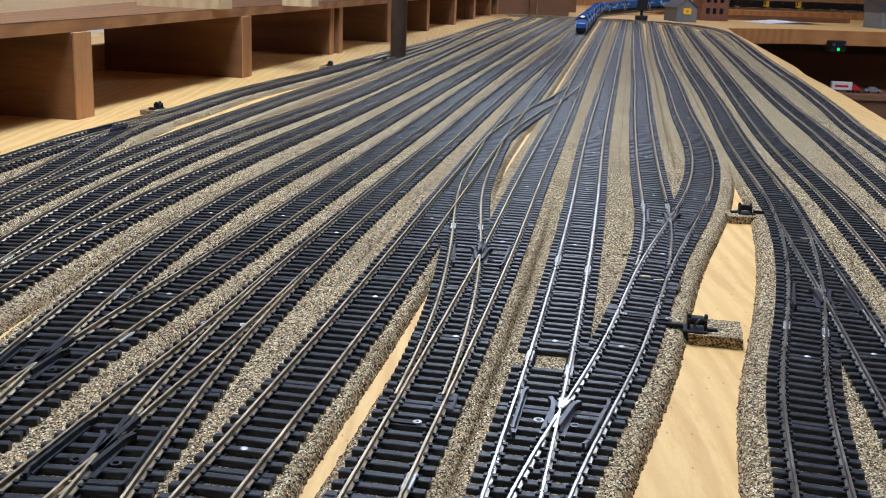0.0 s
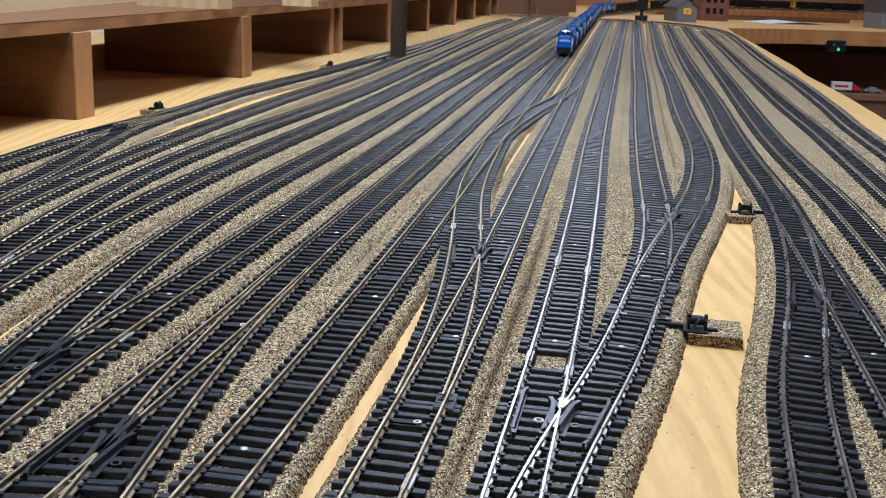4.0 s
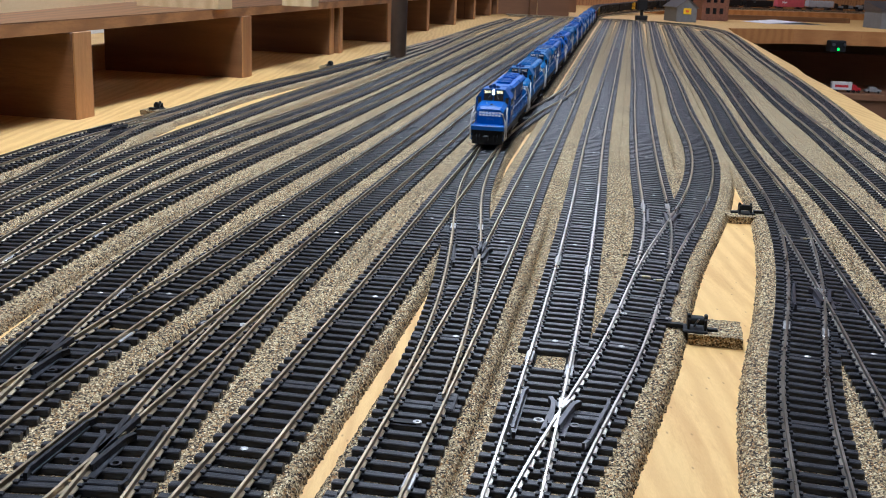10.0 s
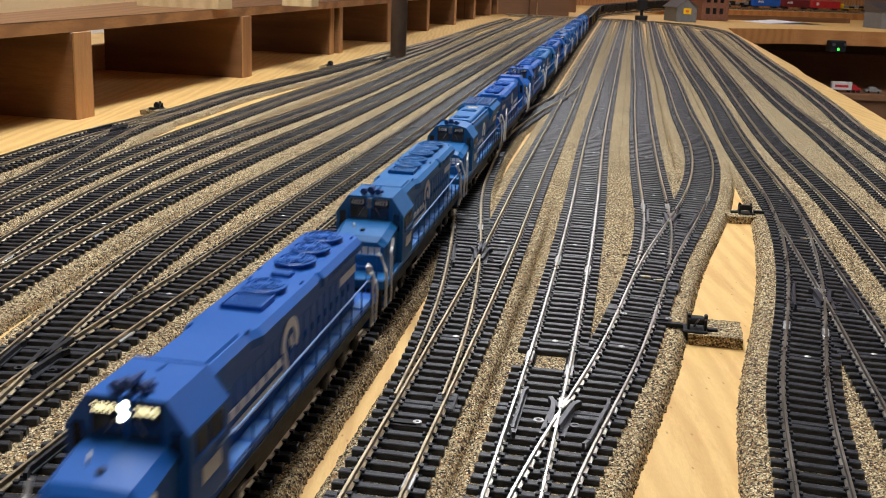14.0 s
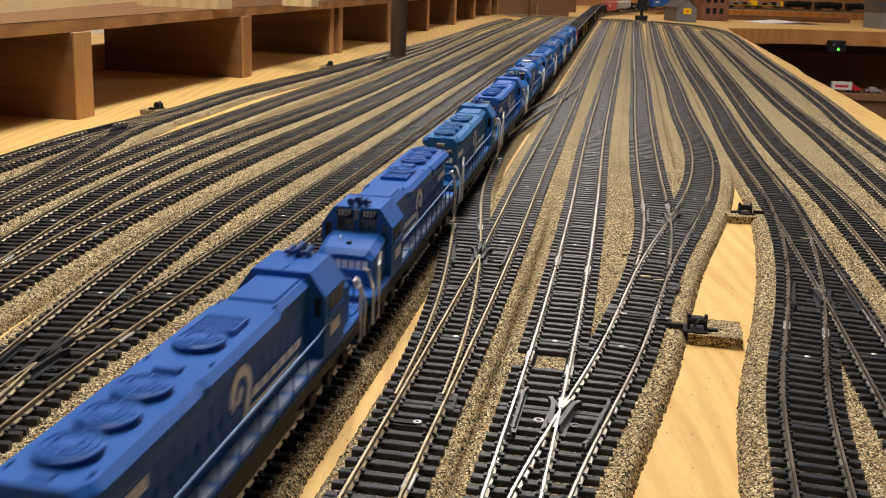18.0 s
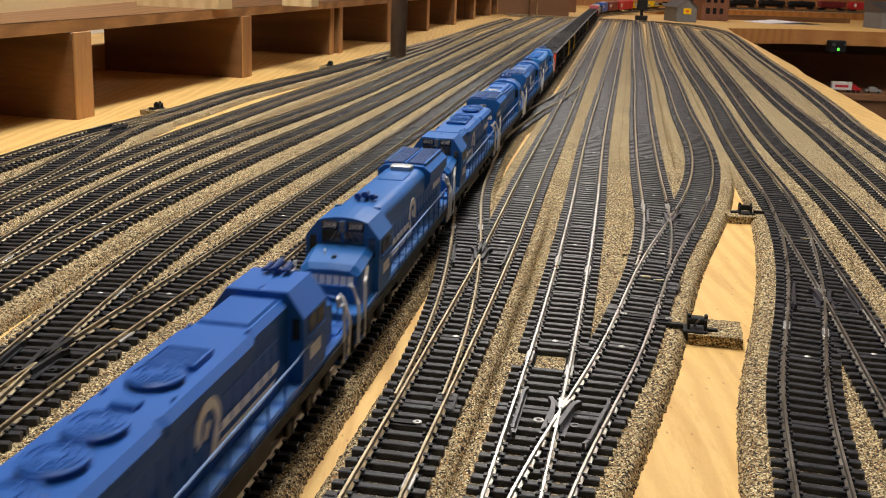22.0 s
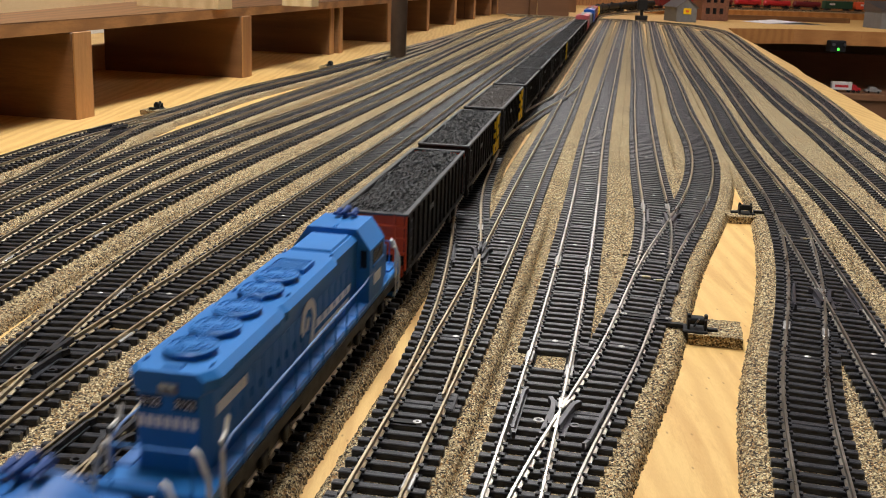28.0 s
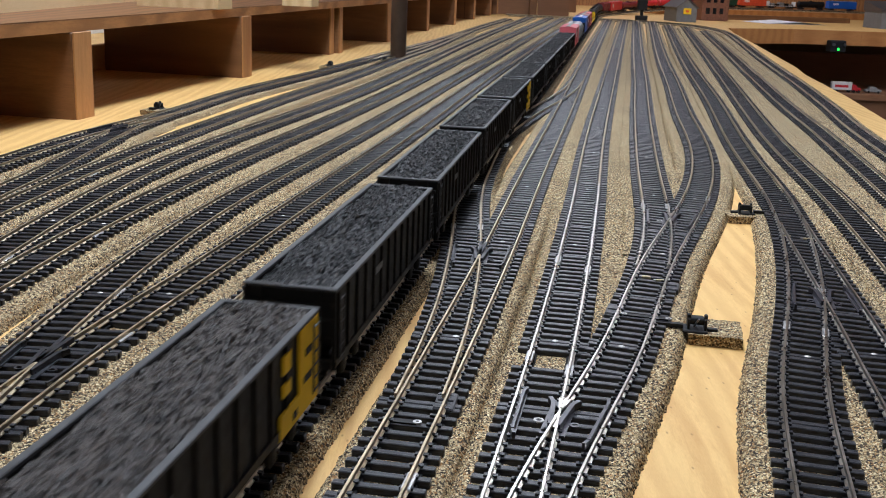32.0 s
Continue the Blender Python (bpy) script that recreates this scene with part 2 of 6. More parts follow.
# ---- building blocks ----
class Shape:
    """Vertices and faces gathered for one mesh."""

    def __init__(self):
        self.v, self.f = [], []

    def add(self, verts, faces):
        n = len(self.v)
        self.v += [tuple(p) for p in verts]
        self.f += [tuple(n + i for i in face) for face in faces]
        return self

    def box(self, x0, x1, y0, y1, z0, z1, c=0.0):
        """A box; c cuts its four long top edges and upright corners by that much."""
        if c <= 0:
            vs = [(x, y, z) for z in (z0, z1) for x, y in ((x0, y0), (x1, y0), (x1, y1), (x0, y1))]
            return self.add(vs, [(3, 2, 1, 0), (4, 5, 6, 7), (0, 1, 5, 4), (1, 2, 6, 5), (2, 3, 7, 6), (3, 0, 4, 7)])
        ring = lambda e, z: [(x0 + e, y0 + c + e, z), (x0 + c + e, y0 + e, z), (x1 - c - e, y0 + e, z), (x1 - e, y0 + c + e, z),
                             (x1 - e, y1 - c - e, z), (x1 - c - e, y1 - e, z), (x0 + c + e, y1 - e, z), (x0 + e, y1 - c - e, z)]
        vs = ring(0, z0) + ring(0, z1 - c) + ring(c, z1)
        fs = [tuple(range(7, -1, -1)), tuple(range(16, 24))]
        for k in (0, 8):
            fs += [(k + i, k + (i + 1) % 8, k + 8 + (i + 1) % 8, k + 8 + i) for i in range(8)]
        return self.add(vs, fs)

    def prism(self, profile, x0, x1):
        """A profile of (y, z), counter-clockwise seen from +x, drawn out along x."""
        n = len(profile)
        vs = [(x0, y, z) for y, z in profile] + [(x1, y, z) for y, z in profile]
        fs = [tuple(range(n - 1, -1, -1)), tuple(range(n, 2 * n))]
        fs += [(i, (i + 1) % n, n + (i + 1) % n, n + i) for i in range(n)]
        return self.add(vs, fs)

    def loft(self, a, b):
        n = len(a)
        fs = [tuple(range(n - 1, -1, -1)), tuple(range(n, 2 * n))]
        fs += [(i, (i + 1) % n, n + (i + 1) % n, n + i) for i in range(n)]
        return self.add(list(a) + list(b), fs)

    def cyl(self, x, y, z, r, h, axis="z", n=16, r2=None):
        r2 = r if r2 is None else r2
        put = {"z": lambda a, b, c: (x + a, y + b, z + c), "x": lambda a, b, c: (x + c, y + a, z + b),
               "y": lambda a, b, c: (x + b, y + c, z + a)}[axis]
        ring = [(math.cos(2 * math.pi * i / n), math.sin(2 * math.pi * i / n)) for i in range(n)]
        return self.loft([put(r * a, r * b, 0) for a, b in ring], [put(r2 * a, r2 * b, h) for a, b in ring])

    def tube(self, pts, r, n=6):
        pts = [Vector(p) for p in pts]
        rings = []
        for i, p in enumerate(pts):
            d = (pts[min(i + 1, len(pts) - 1)] - pts[max(i - 1, 0)]).normalized()
            u = d.orthogonal().normalized() if abs(d.z) > 0.95 else d.cross(Vector((0, 0, 1))).normalized()
            w = d.cross(u)
            rings.append([p + r * (math.cos(2 * math.pi * k / n) * u + math.sin(2 * math.pi * k / n) * w) for k in range(n)])
        fs = [tuple(range(n)), tuple(range((len(pts) - 1) * n + n - 1, (len(pts) - 1) * n - 1, -1))]
        for i in range(len(pts) - 1):
            fs += [(i * n + k, (i + 1) * n + k, (i + 1) * n + (k + 1) % n, i * n + (k + 1) % n) for k in range(n)]
        return self.add([v for ring in rings for v in ring], fs)

    def mesh(self, name, material, smooth=False):
        me = bpy.data.meshes.new(name)
        me.from_pydata(self.v, [], self.f)
        me.materials.append(material)
        if smooth:
            me.polygons.foreach_set("use_smooth", [True] * len(me.polygons))
            me.set_sharp_from_angle(angle=radians(40))
        me.update()
        return me


def part(name, shape, material, parent=None, label="", smooth=False, at=None):
    """One mesh object, under a thing or a part where one is given."""
    me = shape if isinstance(shape, bpy.types.Mesh) else shape.mesh(name, material, smooth)
    ob = new(name, me)
    if parent is not None:
        ob.parent = parent
    if at is not None:
        ob.matrix_basis = at
    if label:
        ob["label"] = label
    return ob


def thing(name, label, category, group="", kind="", at=None):
    ob = new(name)
    ob.empty_display_size = 0.02
    if at is not None:
        ob.matrix_basis = at
    return tagged(ob, label, category, group, kind)


def S():
    return Shape()


def spline(points, step):
    """A smooth line through plan points, as an even polyline (natural cubic over chord length)."""
    p = np.array(points, float)
    t = np.r_[0, np.cumsum(np.linalg.norm(np.diff(p, axis=0), axis=1))]
    n, h = len(t), np.diff(t)
    a, b = np.zeros((n, n)), np.zeros((n, p.shape[1]))
    a[0, 0] = a[-1, -1] = 1
    for i in range(1, n - 1):
        a[i, i - 1:i + 2] = h[i - 1], 2 * (h[i - 1] + h[i]), h[i]
        b[i] = 6 * ((p[i + 1] - p[i]) / h[i] - (p[i] - p[i - 1]) / h[i - 1])
    m = np.linalg.solve(a, b)
    s = np.linspace(0, t[-1], int(t[-1] / step) + 2)
    k = np.clip(np.searchsorted(t, s, "right") - 1, 0, n - 2)
    u, w, hh = (t[k + 1] - s)[:, None], (s - t[k])[:, None], h[k][:, None]
    return (m[k] * u ** 3 + m[k + 1] * w ** 3) / (6 * hh) + (p[k] / hh - m[k] * hh / 6) * u + (p[k + 1] / hh - m[k + 1] * hh / 6) * w


def lengths(line):
    return np.r_[0, np.cumsum(np.linalg.norm(np.diff(line, axis=0), axis=1))]


def along(line):
    d = np.gradient(line, axis=0)
    return d / np.linalg.norm(d, axis=1)[:, None]


# ---- the tracks: plan points of each centre line, near to far ----
ROUTES = {}


def route(name, *points):
    ROUTES[name] = list(points)


route("outer", (-0.3420, 0.807), (-0.3264, 0.943), (-0.2947, 1.098), (-0.2718, 1.275), (-0.2309, 1.477), (-0.1829, 1.707),
      (-0.1364, 1.971), (-0.0775, 2.271), (-0.0144, 2.615), (0.0465, 3.007), (0.1168, 3.455), (0.2053, 3.966))
route("spur", (-0.2921, 0.550), (-0.2966, 0.608), (-0.2994, 0.670), (-0.2980, 0.737), (-0.2995, 0.810), (-0.3020, 0.889),
      (-0.3037, 0.975), (-0.2974, 1.067), (-0.2856, 1.167), (-0.2716, 1.276), (-0.2480, 1.393), (-0.2220, 1.520))
route("three", (-0.2324, 0.360), (-0.2364, 0.468), (-0.2379, 0.598), (-0.2303, 0.755), (-0.2034, 0.946), (-0.1575, 1.177),
      (-0.1083, 1.457), (-0.0598, 1.796), (-0.0044, 2.206), (0.0676, 2.703), (0.1593, 3.305), (0.2728, 4.033))
route("four", (-0.2242, 0.360), (-0.2180, 0.466), (-0.2088, 0.593), (-0.1886, 0.747), (-0.1566, 0.932), (-0.1152, 1.156),
      (-0.0709, 1.427), (-0.0216, 1.753), (0.0383, 2.147), (0.1139, 2.622), (0.2085, 3.196), (0.3249, 3.888))
route("five", (-0.1631, 0.200), (-0.1645, 0.287), (-0.1647, 0.395), (-0.1611, 0.530), (-0.1440, 0.698), (-0.1071, 0.908),
      (-0.0633, 1.170), (-0.0110, 1.497), (0.0553, 1.905), (0.1365, 2.413), (0.2388, 3.048), (0.3711, 3.840))
route("six", (-0.1616, 0.200), (-0.1574, 0.283), (-0.1471, 0.386), (-0.1255, 0.514), (-0.1000, 0.671), (-0.0671, 0.867),
      (-0.0279, 1.108), (0.0184, 1.407), (0.0772, 1.778), (0.1537, 2.236), (0.2493, 2.803), (0.3685, 3.505))
route("seven", (-0.0999, 0.281), (-0.0957, 0.370), (-0.0847, 0.479), (-0.0661, 0.610), (-0.0405, 0.768), (-0.0082, 0.959),
      (0.0292, 1.191), (0.0756, 1.470), (0.1343, 1.807), (0.2054, 2.215), (0.2880, 2.708), (0.3842, 3.303))
route("sevenb", (-0.1210, 0.282), (-0.1146, 0.319), (-0.1074, 0.360), (-0.0996, 0.403), (-0.0915, 0.451), (-0.0837, 0.503),
      (-0.0750, 0.559), (-0.0646, 0.620), (-0.0539, 0.686), (-0.0424, 0.757), (-0.0294, 0.835), (-0.0149, 0.920))
route("main", (-0.8100, -4.200), (-0.3630, -1.500), (-0.1560, -0.250), (-0.0680, 0.282), (-0.0519, 0.379), (-0.0327, 0.498),
      (-0.0107, 0.643), (0.0164, 0.822), (0.0504, 1.040), (0.0928, 1.307), (0.1446, 1.635), (0.2083, 2.036), (0.2852, 2.527),
      (0.3797, 3.128), (0.4967, 3.865), (0.5540, 4.231), (0.6120, 4.600),
      (0.7000, 4.950), (0.8600, 5.270), (1.1000, 5.540), (1.4200, 5.760), (1.7800, 5.930), (2.3000, 6.090), (3.2000, 6.200),
      (6.0000, 6.240), (9.6000, 6.240))
route("lead", (-0.0187, 0.286), (-0.0035, 0.374), (0.0142, 0.478), (0.0347, 0.604), (0.0576, 0.754), (0.0860, 0.935),
      (0.1211, 1.152), (0.1622, 1.412), (0.2113, 1.725), (0.2704, 2.099), (0.3422, 2.549), (0.4288, 3.088))
route("dleft", (-0.0129, 0.320), (-0.0073, 0.361), (-0.0013, 0.405), (0.0042, 0.453), (0.0087, 0.506), (0.0119, 0.563),
      (0.0140, 0.625), (0.0158, 0.692), (0.0193, 0.765), (0.0268, 0.844), (0.0368, 0.931), (0.0485, 1.025))
route("xover", (0.0040, 0.740), (0.0113, 0.788), (0.0191, 0.839), (0.0275, 0.893), (0.0360, 0.949), (0.0458, 1.009),
      (0.0588, 1.072), (0.0745, 1.138), (0.0925, 1.208), (0.1126, 1.282), (0.1344, 1.359), (0.1565, 1.441),
      (0.1700, 1.497), (0.1845, 1.572), (0.2000, 1.660))
route("mid", (-0.0030, 0.140), (0.0099, 0.212), (0.0262, 0.301), (0.0466, 0.412), (0.0706, 0.551), (0.0985, 0.724),
      (0.1312, 0.940), (0.1744, 1.210), (0.2302, 1.546), (0.2996, 1.964), (0.3863, 2.486), (0.4952, 3.138))
route("cross", (-0.0031, 0.140), (0.0122, 0.212), (0.0367, 0.303), (0.0751, 0.416), (0.1170, 0.558), (0.1767, 0.735),
      (0.2345, 0.956), (0.2792, 1.233), (0.3364, 1.578), (0.4061, 2.010), (0.4963, 2.550), (0.6128, 3.225))
route("north", (0.0097, 0.200), (0.0290, 0.280), (0.0613, 0.377), (0.0992, 0.497), (0.1350, 0.644), (0.1633, 0.824),
      (0.1974, 1.045), (0.2416, 1.317), (0.2975, 1.650), (0.3639, 2.059), (0.4461, 2.561), (0.5485, 3.177))
route("east", (0.1216, 0.293), (0.1441, 0.382), (0.1783, 0.487), (0.2159, 0.614), (0.2490, 0.765), (0.2759, 0.947),
      (0.3119, 1.165), (0.3581, 1.426), (0.4091, 1.739), (0.4714, 2.114), (0.5488, 2.563), (0.6441, 3.102))
route("eastb", (0.1945, 0.453), (0.2024, 0.497), (0.2104, 0.545), (0.2188, 0.595), (0.2281, 0.650), (0.2385, 0.708),
      (0.2493, 0.771), (0.2597, 0.838), (0.2703, 0.910), (0.2825, 0.988), (0.2962, 1.071), (0.3111, 1.160))
route("q", (0.2604, 0.571), (0.2792, 0.678), (0.2983, 0.799), (0.3171, 0.939), (0.3410, 1.099), (0.3730, 1.283),
      (0.4114, 1.494), (0.4559, 1.736), (0.5067, 2.014), (0.5646, 2.332), (0.6302, 2.698), (0.7052, 3.117))
route("s", (0.3511, 0.811), (0.3709, 0.922), (0.3929, 1.045), (0.4167, 1.183), (0.4408, 1.336), (0.4698, 1.508),
      (0.5038, 1.698), (0.5427, 1.911), (0.5865, 2.149), (0.6352, 2.414), (0.6885, 2.709), (0.7474, 3.038))
route("u", (0.4359, 1.021), (0.4543, 1.127), (0.4758, 1.243), (0.5029, 1.370), (0.5310, 1.508), (0.5605, 1.658),
      (0.5913, 1.822), (0.6239, 2.001), (0.6594, 2.197), (0.6988, 2.410), (0.7435, 2.642), (0.7932, 2.895))
route("two", (-0.2853, 0.500), (-0.2794, 0.618), (-0.2698, 0.757), (-0.2520, 0.922), (-0.2251, 1.117), (-0.1881, 1.346),
      (-0.1418, 1.618), (-0.0976, 1.939), (-0.0480, 2.250), (0.0000, 2.620), (0.0490, 3.000))

ROAD, TIE_TOP, GAUGE = 0.0050, 0.0078, 0.0087      # roadbed top, tie top, rail centre from track centre
BRANCHES = [("spur", "outer"), ("dleft", "lead"), ("dleft", "main"), ("xover", "main"), ("xover", "lead"), ("north", "cross"),
            ("eastb", "east"), ("sevenb", "seven"), ("two", "outer"), ("two", "spur"), ("six", "five"), ("four", "three"),
            ("cross", "mid"), ("north", "mid")]


def grade(s):
    """The main line climbs a little where it bends away behind the yard."""
    u = np.clip((s - 9.25) / 1.3, 0, 1)
    return 0.034 * u * u * (3 - 2 * u)


LINES = {}
for key, pts in ROUTES.items():
    if key not in ("main", "dleft", "xover"):
        (ax, ay), (bx, by) = pts[0], pts[1]
        k = (0.06 - ay) / (by - ay)
        if key in ("five", "six", "three", "four", "two", "spur"):
            k = max(k, -1.2)
        pts = [(ax + k * (bx - ax), ay + k * (by - ay))] + pts
    if key in ("three", "four", "five", "six", "seven", "lead", "mid", "cross", "north", "east", "q", "s"):
        (ax, ay), (bx, by) = pts[-2], pts[-1]
        end = {"east": 4.0, "q": 3.88, "s": 3.64}.get(key, 4.25)
        if end > by:
            pts = pts + [(bx + (bx - ax) * (end - by) / (by - ay), end)]
    line = spline(pts, 0.004)
    s = lengths(line)
    z = grade(s) if key == "main" else np.zeros(len(s))
    LINES[key] = np.c_[line, z]
u_tail = spline(list(ROUTES["u"][-3:]) + [(0.86, 3.25), (0.915, 3.58), (0.925, 3.90), (0.86, 4.16), (0.72, 4.29), (0.48, 4.37), (0.22, 4.42)], 0.004)
head = LINES["u"][LINES["u"][:, 1] < ROUTES["u"][-3][1]]
LINES["u"] = np.r_[head, np.c_[u_tail, np.zeros(len(u_tail))]]


def right_of(line):
    d = along(line[:, :2])
    return np.c_[d[:, 1], -d[:, 0], np.zeros(len(d))]


def nearest(p, line):
    d = np.hypot(line[:, 0] - p[0], line[:, 1] - p[1])
    i = int(np.argmin(d))
    return i, d[i]


HOSTS = {}
for branch, host in BRANCHES:
    HOSTS.setdefault(branch, []).append(host)
GUESTS = {}
for branch, host in BRANCHES:
    GUESTS.setdefault(host, []).append(branch)

RAIL_PROFILE = [(-0.00125, TIE_TOP - 0.0002), (0.00125, TIE_TOP - 0.0002), (0.00125, TIE_TOP + 0.0003), (0.0004, TIE_TOP + 0.0009),
                (0.0004, RAIL - 0.0010), (0.00050, RAIL - 0.0008), (0.00050, RAIL - 0.0001), (0.00038, RAIL), (-0.00038, RAIL),
                (-0.00050, RAIL - 0.0001), (-0.00050, RAIL - 0.0008), (-0.0004, RAIL - 0.0010), (-0.0004, TIE_TOP + 0.0009),
                (-0.00125, TIE_TOP + 0.0003)]


def swept(line, profile, lower=0.0):
    """A profile of (across, up) swept along a line."""
    n = len(profile)
    across = right_of(line)
    sh = S()
    vs = []
    for p, a in zip(line, across):
        vs += [(p[0] + a[0] * o, p[1] + a[1] * o, p[2] + u - lower) for o, u in profile]
    fs = [tuple(range(n)), tuple(range(len(vs) - 1, len(vs) - n - 1, -1))]
    for i in range(len(line) - 1):
        fs += [(i * n + k, (i + 1) * n + k, (i + 1) * n + (k + 1) % n, i * n + (k + 1) % n) for k in range(n)]
    return sh.add(vs, fs)


def thin_out(line, near=0.008, far=0.03):
    """Fewer points where the line is far away."""
    keep, last = [0], 0.0
    s = lengths(line)
    for i in range(1, len(line) - 1):
        step = near if -0.2 < line[i, 1] < 1.4 else far
        if s[i] - last >= step:
            keep.append(i)
            last = s[i]
    return line[keep + [len(line) - 1]]


def rail_runs(key, side):
    line = LINES[key]
    rail = line + side * GAUGE * right_of(line)
    free = np.ones(len(rail), bool)
    for host in HOSTS.get(key, []):
        other = LINES[host] + side * GAUGE * right_of(LINES[host])
        for i in range(len(rail)):
            if free[i] and nearest(rail[i], other)[1] < 0.0017:
                free[i] = False
    runs, start = [], None
    for i, ok in enumerate(np.r_[free, False]):
        if ok and start is None:
            start = i
        if not ok and start is not None:
            if i - start > 8:
                runs.append(rail[start:i])
            start = None
    return runs


def tie_shape(lo, hi, half=0.0016, chairs=()):
    """A tie across the track from lo to hi, with the moulded chairs that hold the rails."""
    sh = S().box(-half, half, lo, hi, ROAD - 0.0003, TIE_TOP, 0.0003)
    for y in chairs:
        sh.box(-0.0009, 0.0009, y - 0.0022, y - 0.0006, TIE_TOP - 0.0002, TIE_TOP + 0.0009)
        sh.box(-0.0009, 0.0009, y + 0.0006, y + 0.0022, TIE_TOP - 0.0002, TIE_TOP + 0.0009)
    return sh


PLAIN_TIE = tie_shape(-0.0150, 0.0150, chairs=(-GAUGE, GAUGE)).mesh("tie", TIE)
NAIL = S().cyl(0, 0, TIE_TOP - 0.0002, 0.0014, 0.0003, n=10).cyl(0, 0, TIE_TOP + 0.0001, 0.0014, 0.0002, n=10, r2=0.0009).mesh("track_nail", BRIGHT)
JOINER = S().box(-0.006, 0.006, -0.0017, 0.0017, TIE_TOP - 0.0001, TIE_TOP + 0.0010, 0.0003).mesh("rail_joiner", BRIGHT)
PITCH = 0.0076
# rail joiners, by track: side and distance
JOINTS = {"two": [(1, 0.763)], "four": [(1, 0.586)], "three": [(1, 0.529)], "five": [(1, 0.478)], "six": [(1, 0.421)], "dleft": [(-1, 0.646), (1, 0.646)],
          "mid": [(-1, 0.572), (1, 0.556), (-1, 0.414), (1, 0.403)], "lead": [(1, 0.302)], "east": [(-1, 0.470), (1, 0.464)], "north": [(-1, 0.729), (1, 0.732)], "cross": [(1, 0.770)]}


# how far the cork reaches on either side of a track: left and right near the eye, left and right further off
CORK_REACH = {"three": (0.0240, 0.0240, 0.0270, 0.0290), "lead": (0.0209, 0.0219, 0.0262, 0.0290), "mid": (0.0222, 0.0305, 0.0290, 0.0290), "q": (0.0240, 0.0285, 0.0300, 0.0340), "s": (0.0285, 0.0312, 0.0340, 0.0360),
              "u": (0.0312, 0.0240, 0.0330, 0.0240), "main": (0.0260, 0.0219, 0.0260, 0.0226), "outer": (0.0220, 0.0224, 0.0220, 0.0240), "two": (0.0224, 0.0240, 0.0224, 0.0250),
              "east": (0.0252, 0.0250, 0.0228, 0.0300), "five": (0.0252, 0.0240, 0.0285, 0.0280), "four": (0.0240, 0.0262, 0.0280, 0.0290), "seven": (0.0240, 0.0275, 0.0250, 0.0275), "six": (0.0240, 0.0262, 0.0280, 0.0280), "cross": (0.0240, 0.0250, 0.0262, 0.0270), "north": (0.0225, 0.0225, 0.0262, 0.0262),
              "dleft": (0.0165, 0.0205, 0.0200, 0.0185), "xover": (0.0205, 0.0170, 0.0205, 0.0170), "eastb": (0.0215, 0.0240, 0.0215, 0.0240), "sevenb": (0.0220, 0.0220, 0.0220, 0.0220)}


